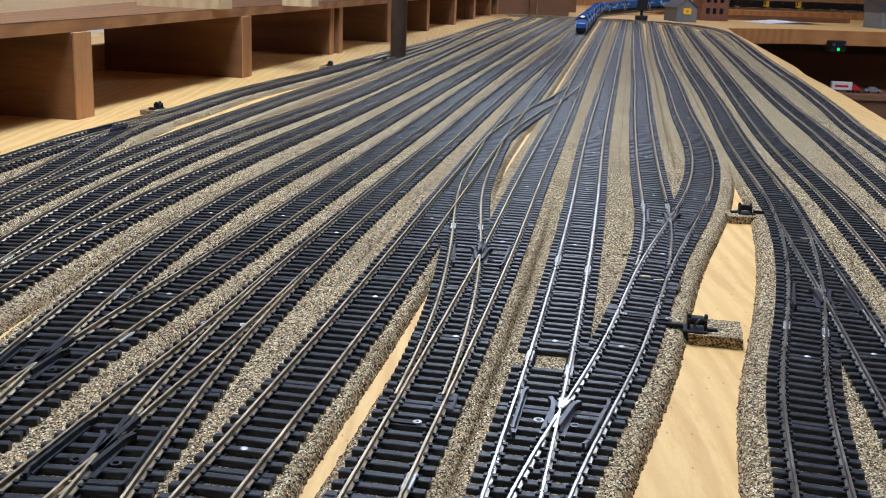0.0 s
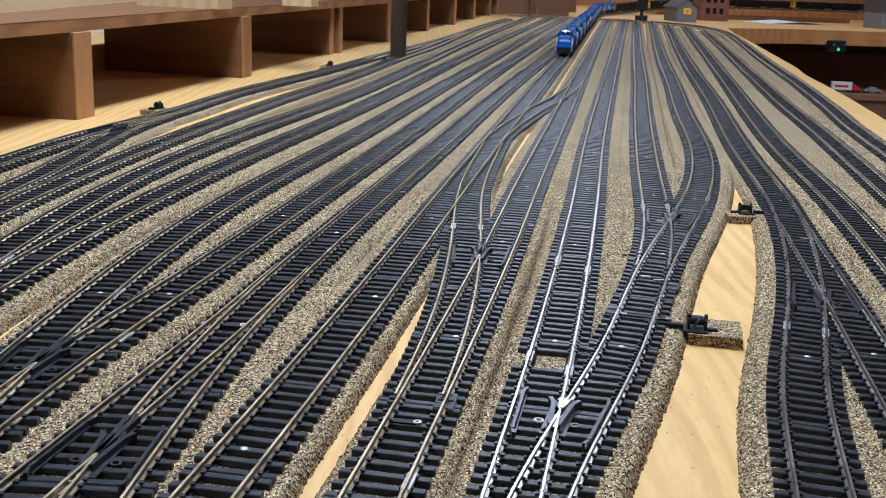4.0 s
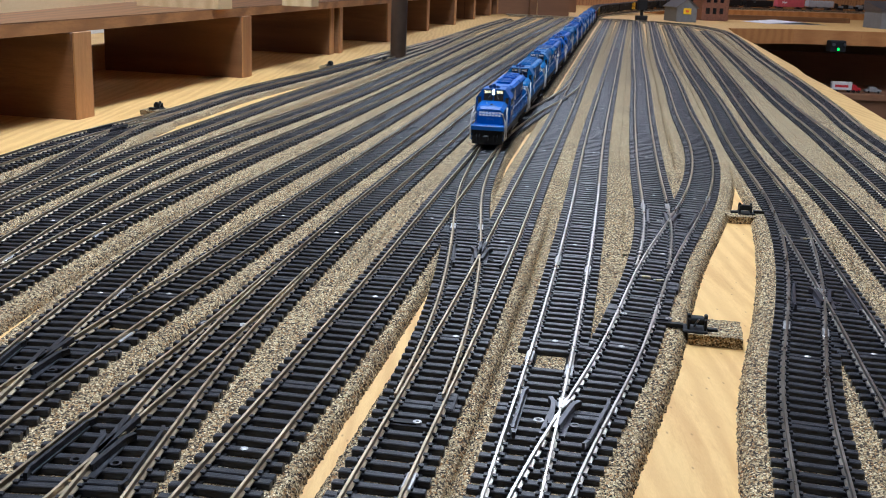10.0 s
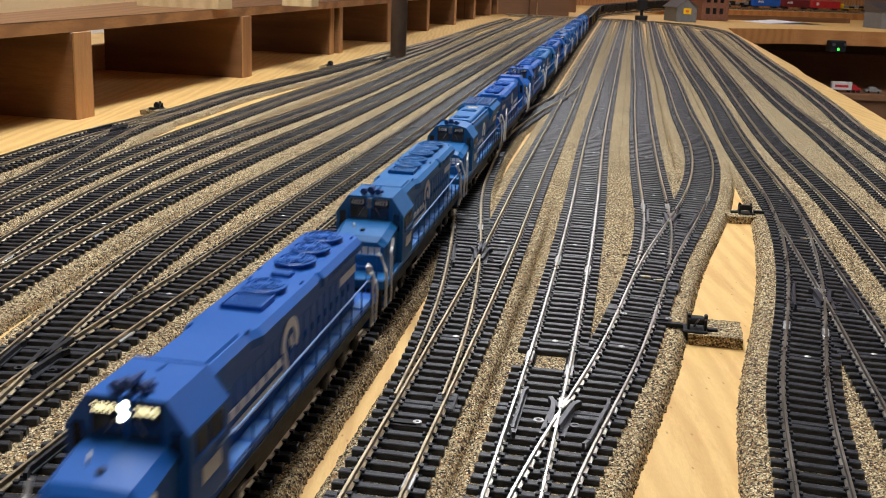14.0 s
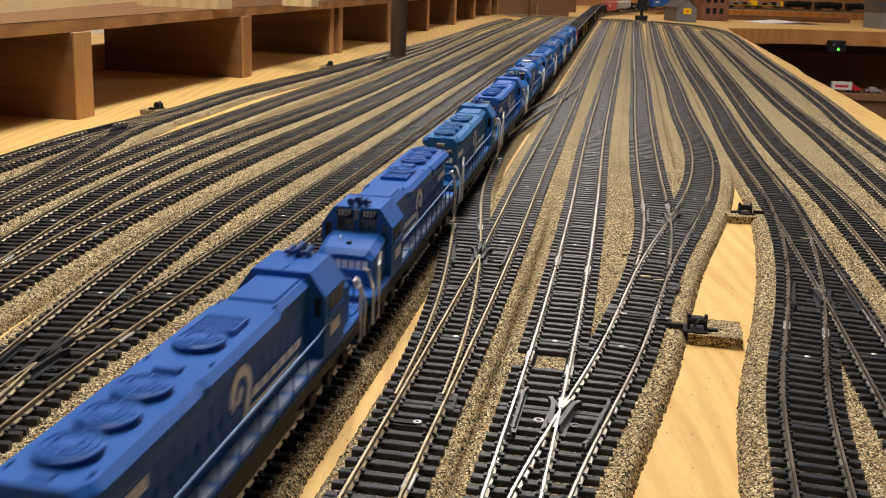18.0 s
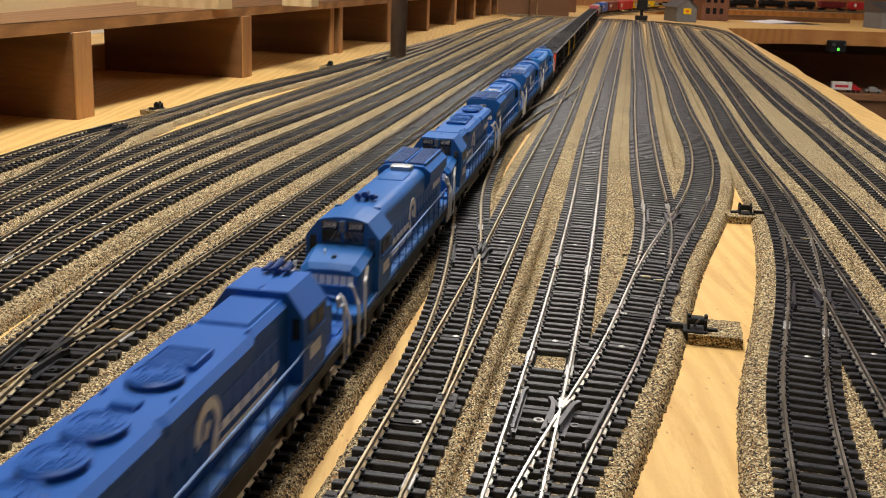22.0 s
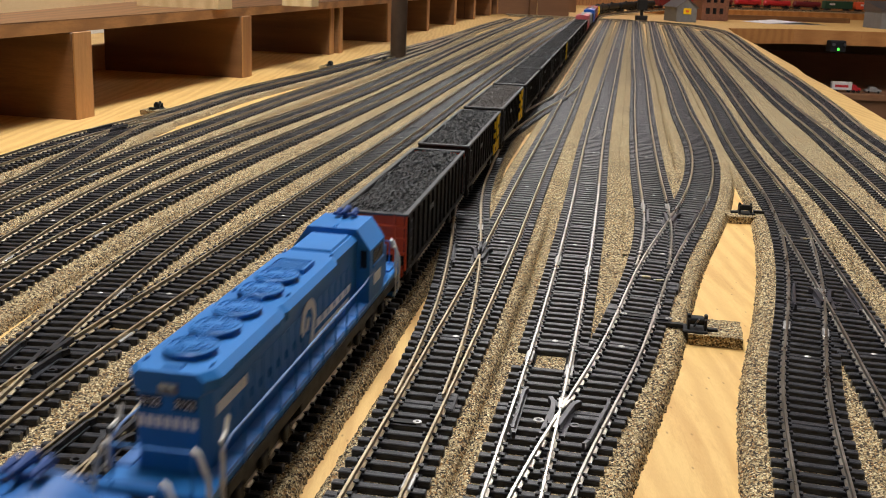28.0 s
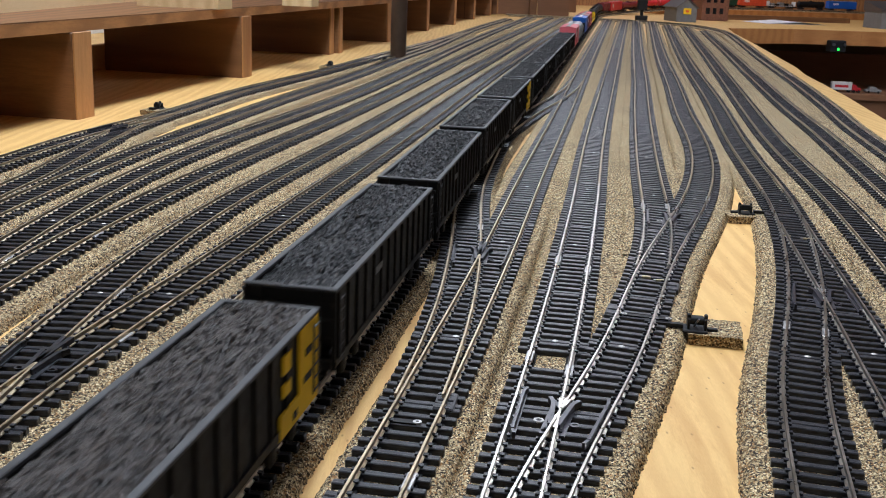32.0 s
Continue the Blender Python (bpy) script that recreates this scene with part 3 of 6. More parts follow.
def roadbed(line, number, reach):
    """Cork strip with sloping shoulders and crumbling edges: grain by grain near the eye, coarser further off."""
    rng = np.random.RandomState(number)
    s, keep, last = lengths(line), [], -1.0
    for at, y in zip(s, line[:, 1]):
        step = 0.0008 if 0.22 < y < 0.95 else 0.004 if 0.0 < y < 1.7 else 0.014
        while last + step <= at:
            last = max(last + step, at - 0.004)
            keep.append(last)
    keep = np.array(keep)
    mid = np.c_[[np.interp(keep, s, line[:, k]) for k in range(3)]].T
    across = np.c_[[np.interp(keep, s, right_of(line)[:, k]) for k in range(2)]].T
    w = np.clip((mid[:, 1] - 0.62) / 0.25, 0.0, 1.0)
    u = np.linspace(0.0, 1.0, 12)
    sides = [sgn * (0.0138 + (r0 + w * (r1 - r0) - 0.0138)[:, None] * u[None, :]) for sgn, r0, r1 in ((-1, reach[0], reach[2]), (1, reach[1], reach[3]))]
    off = np.c_[sides[0][:, ::-1], np.zeros(len(mid)), sides[1]]
    edge = np.c_[(sides[0][:, -1:] - sides[0])[:, ::-1], np.full(len(mid), -0.01), sides[1] - sides[1][:, -1:]]
    z = np.interp(-np.abs(edge), [-0.0036, -0.0020, 0.0], [ROAD, 0.0033, -0.0006])
    fine = ((mid[:, 1] > 0.22) & (mid[:, 1] < 1.0))[:, None]
    rough = np.where(np.abs(off) > 0.0136, np.where(fine, 1.0, 0.45), np.where(fine, 0.5, 0.2))
    n, m = off.shape
    off = off + rough * rng.uniform(-0.00038, 0.00038, (n, m)) + (np.abs(edge) < 0.0016) * rng.uniform(-0.0005, 0.0005, (n, 1))
    high = z + rough * rng.uniform(-0.00048, 0.00042, (n, m)) + np.where(np.abs(edge) < 0.0001, -0.0005, 0.0) + mid[:, 2:3] + 0.00004 * number
    slip = rough * rng.uniform(-0.0003, 0.0003, (n, m))
    co = np.stack([mid[:, 0:1] + across[:, 0:1] * off - across[:, 1:2] * slip, mid[:, 1:2] + across[:, 1:2] * off + across[:, 0:1] * slip, high], -1).reshape(-1, 3)
    i = (np.arange(n - 1)[:, None] * m + np.arange(m - 1)[None, :]).ravel()
    lean = rng.rand(len(i)) < 0.5        # either diagonal, so that the grains have no grain
    one = np.where(lean[:, None], np.stack([i, i + 1, i + m + 1], -1), np.stack([i, i + 1, i + m], -1))
    two = np.where(lean[:, None], np.stack([i, i + m + 1, i + m], -1), np.stack([i + 1, i + m + 1, i + m], -1))
    tris = np.r_[one, two].astype(np.int32)
    me = bpy.data.meshes.new("roadbed")
    me.vertices.add(len(co))
    me.vertices.foreach_set("co", co.ravel().astype(np.float32))
    me.loops.add(tris.size)
    me.loops.foreach_set("vertex_index", tris.ravel())
    me.polygons.add(len(tris))
    me.polygons.foreach_set("loop_start", np.arange(0, tris.size, 3, dtype=np.int32))
    me.materials.append(CORK)
    me.update(calc_edges=True)
    return me


# stretches of turnout rail in paler metal for the lamp's reflection, by track: from and to
BRIGHT_RUNS = {"cross": (0.20, 0.755), "north": (0.20, 0.745), "mid": (0.10, 0.80), "east": (0.10, 0.80), "eastb": (0.10, 0.80),
         "xover": (0.80, 1.05)}


# short stretches without ties where two lengths of track meet
TIE_GAPS = {"mid": [(0.4095, 0.4185)]}


def build_track(key, number):
    line = LINES[key]
    d2 = along(line[:, :2])
    s = lengths(line)
    track = thing("track", "black plastic flex track with silver rails on cork roadbed", "model track", "yard tracks")
    bed = line
    if key in HOSTS:
        bed = np.array([q for q in line if min(nearest(q, LINES[h])[1] for h in HOSTS[key]) > 0.0045])
    part("roadbed", roadbed(bed, number, CORK_REACH.get(key, (0.0240, 0.0240, 0.0250, 0.0250))), CORK, track, "granular tan and black cork roadbed strip")
    for side in (-1, 1):
        lo, hi = BRIGHT_RUNS.get(key, (9.0, 9.0))
        for run in rail_runs(key, side):
            y = run[:, 1]
            for piece, metal in ((run[y <= lo], RAILMETAL), (run[(y >= lo) & (y <= hi)], TURNRAIL), (run[y >= hi], RAILMETAL)):
                if len(piece) > 3:
                    part("rail", swept(thin_out(piece), RAIL_PROFILE, 0.00006 * (key in HOSTS)), metal, track)
    far = S()
    rng = np.random.RandomState(100 + number)
    step, count = PITCH / 2, 0
    while step < s[-1] - PITCH / 2:
        i = int(np.searchsorted(s, step))
        step += PITCH
        count += 1
        p, d = line[i], d2[i]
        if any(nearest(p, LINES[h])[1] < 0.0245 for h in HOSTS.get(key, [])) or any(y0 < p[1] < y1 for y0, y1 in TIE_GAPS.get(key, [])):
            continue
        lo, hi, chairs = -0.0150, 0.0150, [-GAUGE, GAUGE]
        for g in GUESTS.get(key, []):
            j, dist = nearest(p, LINES[g])
            if 0.0004 < dist < 0.0245 and 3 < j < len(LINES[g]) - 4:
                w = LINES[g][j] - p
                o = w[0] * d[1] - w[1] * d[0]
                lo, hi = min(lo, -o - 0.0150), max(hi, -o + 0.0150)
                chairs += [-o - GAUGE, -o + GAUGE]
        at = Matrix.Translation((p[0], p[1], p[2])) @ Matrix.Rotation(math.atan2(d[1], d[0]) + rng.normal(0, 0.006), 4, "Z")
        if 0.24 < p[1] < 0.95 and -0.36 < p[0] < 0.44:
            me = PLAIN_TIE if hi - lo < 0.0302 else tie_shape(lo, hi, chairs=chairs).mesh("tie", TIE)
            part("tie", me, TIE, track, at=at)
        elif -0.1 < p[1] < 1.9:
            sh = tie_shape(lo, hi, chairs=chairs)
            far.add([at @ Vector(q) for q in sh.v], sh.f)
        else:
            sh = tie_shape(lo, hi)
            far.add([at @ Vector(q) for q in sh.v], sh.f[1:])
        if count % 23 == 5 and 0.2 < p[1] < 2.6:
            part("track_nail", NAIL, BRIGHT, track, at=at @ Matrix.Translation((0, rng.normal(0, 0.0006), 0)))
    web = thin_out(line)
    if key in HOSTS:
        web = np.array([q for q in web if min(nearest(q, LINES[h])[1] for h in HOSTS[key]) > 0.020])
    if len(web) > 3 and np.max(np.diff(lengths(web))) < 0.06:
        for o in (-GAUGE, GAUGE):
            part("tie_web", swept(web, [(o - 0.0024, ROAD - 0.0004), (o + 0.0024, ROAD - 0.0004), (o + 0.0024, ROAD + 0.0012), (o - 0.0024, ROAD + 0.0012)]), WEB, track, "dark plastic web between the ties")
    for side, yy in JOINTS.get(key, []):
        i = int(np.argmin(np.abs(line[:, 1] - yy)))
        q = line[i] + side * GAUGE * right_of(line)[i]
        part("rail_joiner", JOINER, BRIGHT, track, "metal rail joiner", at=Matrix.Translation(Vector(q)) @ Matrix.Rotation(math.atan2(d2[i][1], d2[i][0]), 4, "Z"))
    tagged(part("tie_bed", far, TIE, track, "rows of black plastic ties"), kind="stuff")
    return track


# ---- the layout table, the room ----
def sheet(name, outline, z0, z1, material, parent=None, label=""):
    n = len(outline)
    sh = S().add([(x, y, z0) for x, y in outline] + [(x, y, z1) for x, y in outline],
                 [tuple(range(n - 1, -1, -1)), tuple(range(n, 2 * n))] + [(i, (i + 1) % n, n + (i + 1) % n, n + i) for i in range(n)])
    return part(name, sh, material, parent, label)


table = thing("layout_table", "plywood layout table on pine joists and legs", "table")
sheet("tabletop", [(-1.6, -4.6), (0.30, -4.6), (0.47, 0.2), (0.515, 1.05), (0.571, 1.372), (0.624, 1.655), (0.688, 2.06), (0.726, 2.231), (0.889, 3.172), (0.975, 3.70), (1.06, 4.13),
                   (1.36, 4.31), (1.77, 4.37), (3.4, 4.55), (10.2, 4.55), (10.2, 6.75), (-1.6, 6.75)], -0.019, 0.0, PLY, table, "sanded plywood top")
for jy in np.arange(-4.2, 6.6, 0.61):
    part("joist", S().box(-1.5, {True: 0.25, False: 0.38}[jy < 0] if jy < 1.0 else 0.42, jy - 0.019, jy + 0.019, -0.109, -0.0195), PINE, table)
for lx, ly in ((-1.3, -4), (0.1, -4), (-1.3, 0.2), (0.2, 0.2), (-1.3, 3), (0.3, 3.2), (-1.3, 6.4), (1.4, 6.4), (3.2, 4.9), (3.2, 6.4), (6.5, 4.9), (6.5, 6.4),
               (9.9, 4.9), (9.9, 6.4)):
    part("leg", S().box(lx - 0.045, lx + 0.045, ly - 0.045, ly + 0.045, FLOOR, -0.0195 if lx > 0.4 else -0.11, 0.003), PINE, table)
part("fascia", S().add([(1.062, 4.118, -0.056), (1.362, 4.298, -0.056), (1.772, 4.358, -0.056), (3.4, 4.538, -0.056), (3.4, 4.520, -0.056), (1.772, 4.340, -0.056), (1.366, 4.280, -0.056), (1.066, 4.100, -0.056),
                        (1.062, 4.118, 0.001), (1.362, 4.298, 0.001), (1.772, 4.358, 0.001), (3.4, 4.538, 0.001), (3.4, 4.520, 0.001), (1.772, 4.340, 0.001), (1.366, 4.280, 0.001), (1.066, 4.100, 0.001)],
                       [(7, 6, 1, 0), (6, 5, 2, 1), (5, 4, 3, 2), (8, 9, 14, 15), (9, 10, 13, 14), (10, 11, 12, 13),
                        (0, 1, 9, 8), (1, 2, 10, 9), (2, 3, 11, 10), (4, 5, 13, 12), (5, 6, 14, 13), (6, 7, 15, 14), (3, 4, 12, 11), (7, 0, 8, 15)]), FASCIA, table, "golden fascia board")

floor = tagged(part("floor", S().box(-2.2, 10.6, -5.4, 7.2, FLOOR - 0.1, FLOOR), CONCRETE), "grey concrete basement floor", "floor", kind="structure")
ceiling = tagged(part("ceiling", S().box(-2.2, 10.6, -5.4, 7.2, CEIL, CEIL + 0.1), CEILPAINT), "white painted ceiling", "ceiling", kind="structure")
for nm, b in (("wall_north", (-2.2, 10.6, 7.2, 7.3)), ("wall_south", (-2.2, 10.6, -5.5, -5.4)), ("wall_west", (-2.3, -2.2, -5.5, 7.3)), ("wall_east", (10.6, 10.7, -5.5, 7.3))):
    tagged(part(nm, S().box(*b, FLOOR, CEIL), WALLPAINT), "cream painted basement wall", "wall", kind="structure")
for fx, fy, fsx, fsy, watts, tint in FIXTURES:
    lamp = thing("ceiling_lamp", "white fluorescent ceiling fixture", "ceiling lamp", "ceiling lamps", at=pose(fx, fy, CEIL))
    part("housing", S().box(-fsx / 2 - 0.02, fsx / 2 + 0.02, -fsy / 2 - 0.03, fsy / 2 + 0.03, -0.055, 0.0, 0.004), CEILPAINT, lamp)
    for tx in (-0.07, 0.07):
        part("tube", S().cyl(tx, -fsy / 2, -0.06, 0.013, fsy, "y", 12), TUBE, lamp, smooth=True)

# backdrop board at the end of the yard, and the long one behind the background track
endboard = thing("end_panel", "brown wood panel behind the far end of the yard", "panel")
part("panel", S().box(0.18, 0.36, 4.62, 4.64, 0.0, 0.34), DARKPLY, endboard)
part("panel", S().box(0.365, 0.50, 4.64, 4.66, 0.0, 0.34), DARKPLY, endboard)
part("panel", S().box(0.52, 0.60, 5.25, 5.27, 0.0, 0.34), DARKPLY, endboard)
part("post", S().box(0.325, 0.355, 4.585, 4.615, 0.0, 0.34, 0.002), PINE, endboard)
tagged(part("backdrop_board", S().box(0.6, 10.2, 6.70, 6.72, 0.0, 0.6), PINE_EDGE), "plain tan backdrop board behind the main line", "panel", kind="structure")

# ---- the storage shelf along the yard: two-by-four dividers under a plywood board ----
EDGE = Vector((0.166, 0.986, 0)).normalized()
INTO = Vector((-EDGE.y, EDGE.x, 0))


def shelf_frame(x, y, z=0.0):
    return Matrix(((INTO.x, EDGE.x, 0, x), (INTO.y, EDGE.y, 0, y), (0, 0, 1, z), (0, 0, 0, 1)))


shelf = thing("storage_shelf", "low pine storage shelf with open cubbies beside the tracks", "shelf")
shelf_front = [(-0.492, 0.45), (-0.383, 1.08), (-0.300, 1.60), (-0.215, 2.09), (-0.146, 2.49), (-0.066, 3.03), (0.012, 3.50), (0.090, 3.98), (0.16, 4.40), (0.20, 4.62)]
board = [(x - 0.004, y) for x, y in shelf_front] + [(x - 0.30, y + 0.05) for x, y in reversed(shelf_front)]
sheet("shelf_board", board, 0.0892, 0.1008, PINE_EDGE, shelf, "weathered plywood shelf board")
sheet("shelf_top", [(x - 0.0045, y) for x, y in shelf_front] + [(x - 0.30, y + 0.05) for x, y in reversed(shelf_front)], 0.1009, 0.1022, STAINED, shelf, "dark stained top veneer")
rng = random.Random(4)
for dx, dy, thick in ((-0.492, 0.50, 0.036), (-0.3835, 1.078, 0.037), (-0.306, 1.560, 0.037), (-0.234, 2.055, 0.026), (-0.221, 2.098, 0.024), (-0.150, 2.49, 0.036),
                      (-0.072, 3.03, 0.036), (0.006, 3.47, 0.036), (0.078, 3.95, 0.036), (0.152, 4.38, 0.036), (0.188, 4.58, 0.036)):
    dep = 0.222 + rng.uniform(-0.012, 0.012)
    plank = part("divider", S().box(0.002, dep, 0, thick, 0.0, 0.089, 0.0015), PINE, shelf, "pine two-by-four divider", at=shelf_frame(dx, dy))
    # thin strip in the paler pine: the lit front is put into its colour
    part("sawn_edge", S().box(0, 0.0021, 0.0004, thick - 0.0004, 0.0, 0.089, 0.0005), PINE_LIT, plank, "front edge coloured paler for the light on it")
for dx, dy, thick, dep in ((-0.317, 1.453, 0.050, 0.120), (-0.222, 1.69, 0.037, 0.05), (-0.142, 2.30, 0.037, 0.05), (-0.06, 2.80, 0.037, 0.05)):
    part("upper_divider", S().box(0, dep, 0, thick, 0.1023, 0.19, 0.0015), UPPER, shelf, at=shelf_frame(dx, dy))
part("upper_panel", S().box(-0.497, -0.479, 0.62, 1.644, 0.1023, 0.20), UPPER, shelf, "pale plywood upright panel")

board2 = thing("white_board", "white painted panel behind the open cubby", "panel", at=shelf_frame(-0.383, 1.08))
part("panel", S().box(0.62, 0.63, 0.45, 1.90, 0.0005, 0.30), WHITE, board2)
kick = thing("low_board", "low pale board across the back of the cubby", "board", at=shelf_frame(-0.383, 1.08))
part("strip", S().box(0.236, 0.248, 0.042, 0.900, 0.0003, 0.036, 0.001), UPPER, kick)

pole = thing("support_pole", "dark brown painted steel support pole", "pole", at=pose(-0.0985, 1.975, 0))
part("pipe", S().cyl(0, 0, 0.0, 0.0148, CEIL, n=28), IRON, pole, smooth=True)
part("base_ring", S().cyl(0, 0, 0.0, 0.0185, 0.003, n=28), IRON, pole)


# ---- switch stands, cork pads ----
def switch_stand(x, y, turn, pad=True, reach=0.018, s=1.0, group="switch stands"):
    st = thing("switch_stand", "black plastic manual switch throw beside a turnout", "switch stand", group, at=pose(x, y, 0.0052 if pad else 0.0005, 0, 0, turn))
    part("base", S().box(-0.0062, 0.0052, -0.0055, 0.0050, 0, 0.0011, 0.0003), BLACK, st)
    for fx in (-0.0042, 0.0036):
        part("upright", S().box(fx, fx + 0.0010, -0.0034, 0.0036, 0.0011, 0.0062, 0.0003).box(fx - 0.0003, fx + 0.0013, -0.0012, 0.0016, 0.0062, 0.0078, 0.0003), BLACK, st)
    part("drum", S().cyl(-0.0033, 0.0006, 0.0046, 0.0021, 0.0068, "x", 14), BLACK, st, smooth=True)
    part("crossbar", S().box(-0.0030, 0.0032, 0.0014, 0.0026, 0.0052, 0.0066, 0.0003), BLACK, st)
    part("lever", S().tube([(-0.001, -0.0015, 0.0022), (-0.0002, -0.0030, 0.0048), (0.0008, -0.0036, 0.0066)], 0.0005), FROG, st)
    part("foot", S().box(0.0052, 0.0100, -0.0014, 0.0014, 0.0002, 0.0016, 0.0003), BLACK, st)
    part("bar", S().box(-reach, -0.006, -0.0015, 0.0015, 0.0008, 0.0026).box(-reach - 0.004, -reach + 0.002, -0.0028, 0.0028, 0.0008, 0.0030), BLACK, st)
    return st


def cork_pad(x, y, turn, sx, sy, seed):
    rng2 = random.Random(seed)
    sh = S()
    nx, ny = 14, 8
    top, low = [], []
    for j in range(ny + 1):
        for i in range(nx + 1):
            u, v = (i / nx - 0.5) * sx, (j / ny - 0.5) * sy
            jit = 0.0005 if i in (0, nx) or j in (0, ny) else 0.0002
            top.append((u + rng2.uniform(-jit, jit), v + rng2.uniform(-jit, jit), 0.0051 + rng2.uniform(-0.0002, 0.0002)))
            low.append((u + rng2.uniform(-jit, jit), v + rng2.uniform(-jit, jit), 0.0))
    n = (nx + 1) * (ny + 1)
    ring = [i for i in range(nx + 1)] + [(j + 1) * (nx + 1) - 1 for j in range(1, ny + 1)] + [ny * (nx + 1) + i for i in range(nx - 1, -1, -1)] + [j * (nx + 1) for j in range(ny - 1, 0, -1)]
    fs = [(j * (nx + 1) + i, j * (nx + 1) + i + 1, (j + 1) * (nx + 1) + i + 1, (j + 1) * (nx + 1) + i) for j in range(ny) for i in range(nx)]
    fs += [(n + ring[k], n + ring[(k + 1) % len(ring)], ring[(k + 1) % len(ring)], ring[k]) for k in range(len(ring))]
    sh.add(top + low, fs)
    return tagged(part("cork_pad", sh, CORK, at=pose(x, y, 0.0002, 0, 0, turn)), "block of granular cork under a switch stand", "cork pad", "cork pads")


cork_pad(0.1305, 0.4725, -11, 0.0245, 0.0262, 3)
switch_stand(0.1205, 0.4685, -9, reach=0.020)
cork_pad(0.2155, 0.7320, 178, 0.030, 0.022, 5)
switch_stand(0.2145, 0.733, 176, reach=0.020)
cork_pad(-0.322, 1.150, 75, 0.030, 0.022, 6)
switch_stand(-0.320, 1.153, 75, reach=0.012)
cork_pad(-0.203, 1.765, 75, 0.030, 0.022, 7)
switch_stand(-0.201, 1.768, 75, reach=0.012)
switch_stand(-0.118, 1.900, 75, reach=0.012)


# ---- frogs, guard rails and throw bars of the turnouts ----
def bar_between(a, b, half, z0, z1):
    a, b = Vector((*a, 0)), Vector((*b, 0))
    d = (b - a).normalized()
    n = Vector((d.y, -d.x, 0)) * half
    ends = [a - n, b - n, b + n, a + n]
    return S().add([(p.x, p.y, z) for z in (z0, z1) for p in ends], [(3, 2, 1, 0), (4, 5, 6, 7), (0, 1, 5, 4), (1, 2, 6, 5), (2, 3, 7, 6), (3, 0, 4, 7)])


def ring_shape(x, y, ri, ro, z0, z1, n=14):
    vs = [(x + r * math.cos(2 * math.pi * i / n), y + r * math.sin(2 * math.pi * i / n), z) for r, z in ((ri, z0), (ri, z1), (ro, z1), (ro, z0)) for i in range(n)]
    return vs, [(k * n + i, k * n + (i + 1) % n, (k + 1) * n + (i + 1) % n, (k + 1) * n + i) for k in range(3) for i in range(n)]


def point_hinge(pts, turn):
    """Bent metal tabs that join the point rails of a turnout to its closure rails, and the throw bar."""
    th = thing("point_hinge", "small brass hinge tabs of a turnout", "hinge", "turnout hinges")
    for x, y in pts:
        part("tab", S().box(-0.0036, 0.0010, -0.0009, 0.0009, TIE_TOP - 0.0012, TIE_TOP + 0.0011, 0.0003), BRASS, th, at=pose(x, y, 0, 0, 0, turn))
        part("rivet", S().cyl(0.0016, 0, TIE_TOP, 0.0008, 0.0009, n=8), BRIGHT, th, at=pose(x, y, 0, 0, 0, turn))
    return th


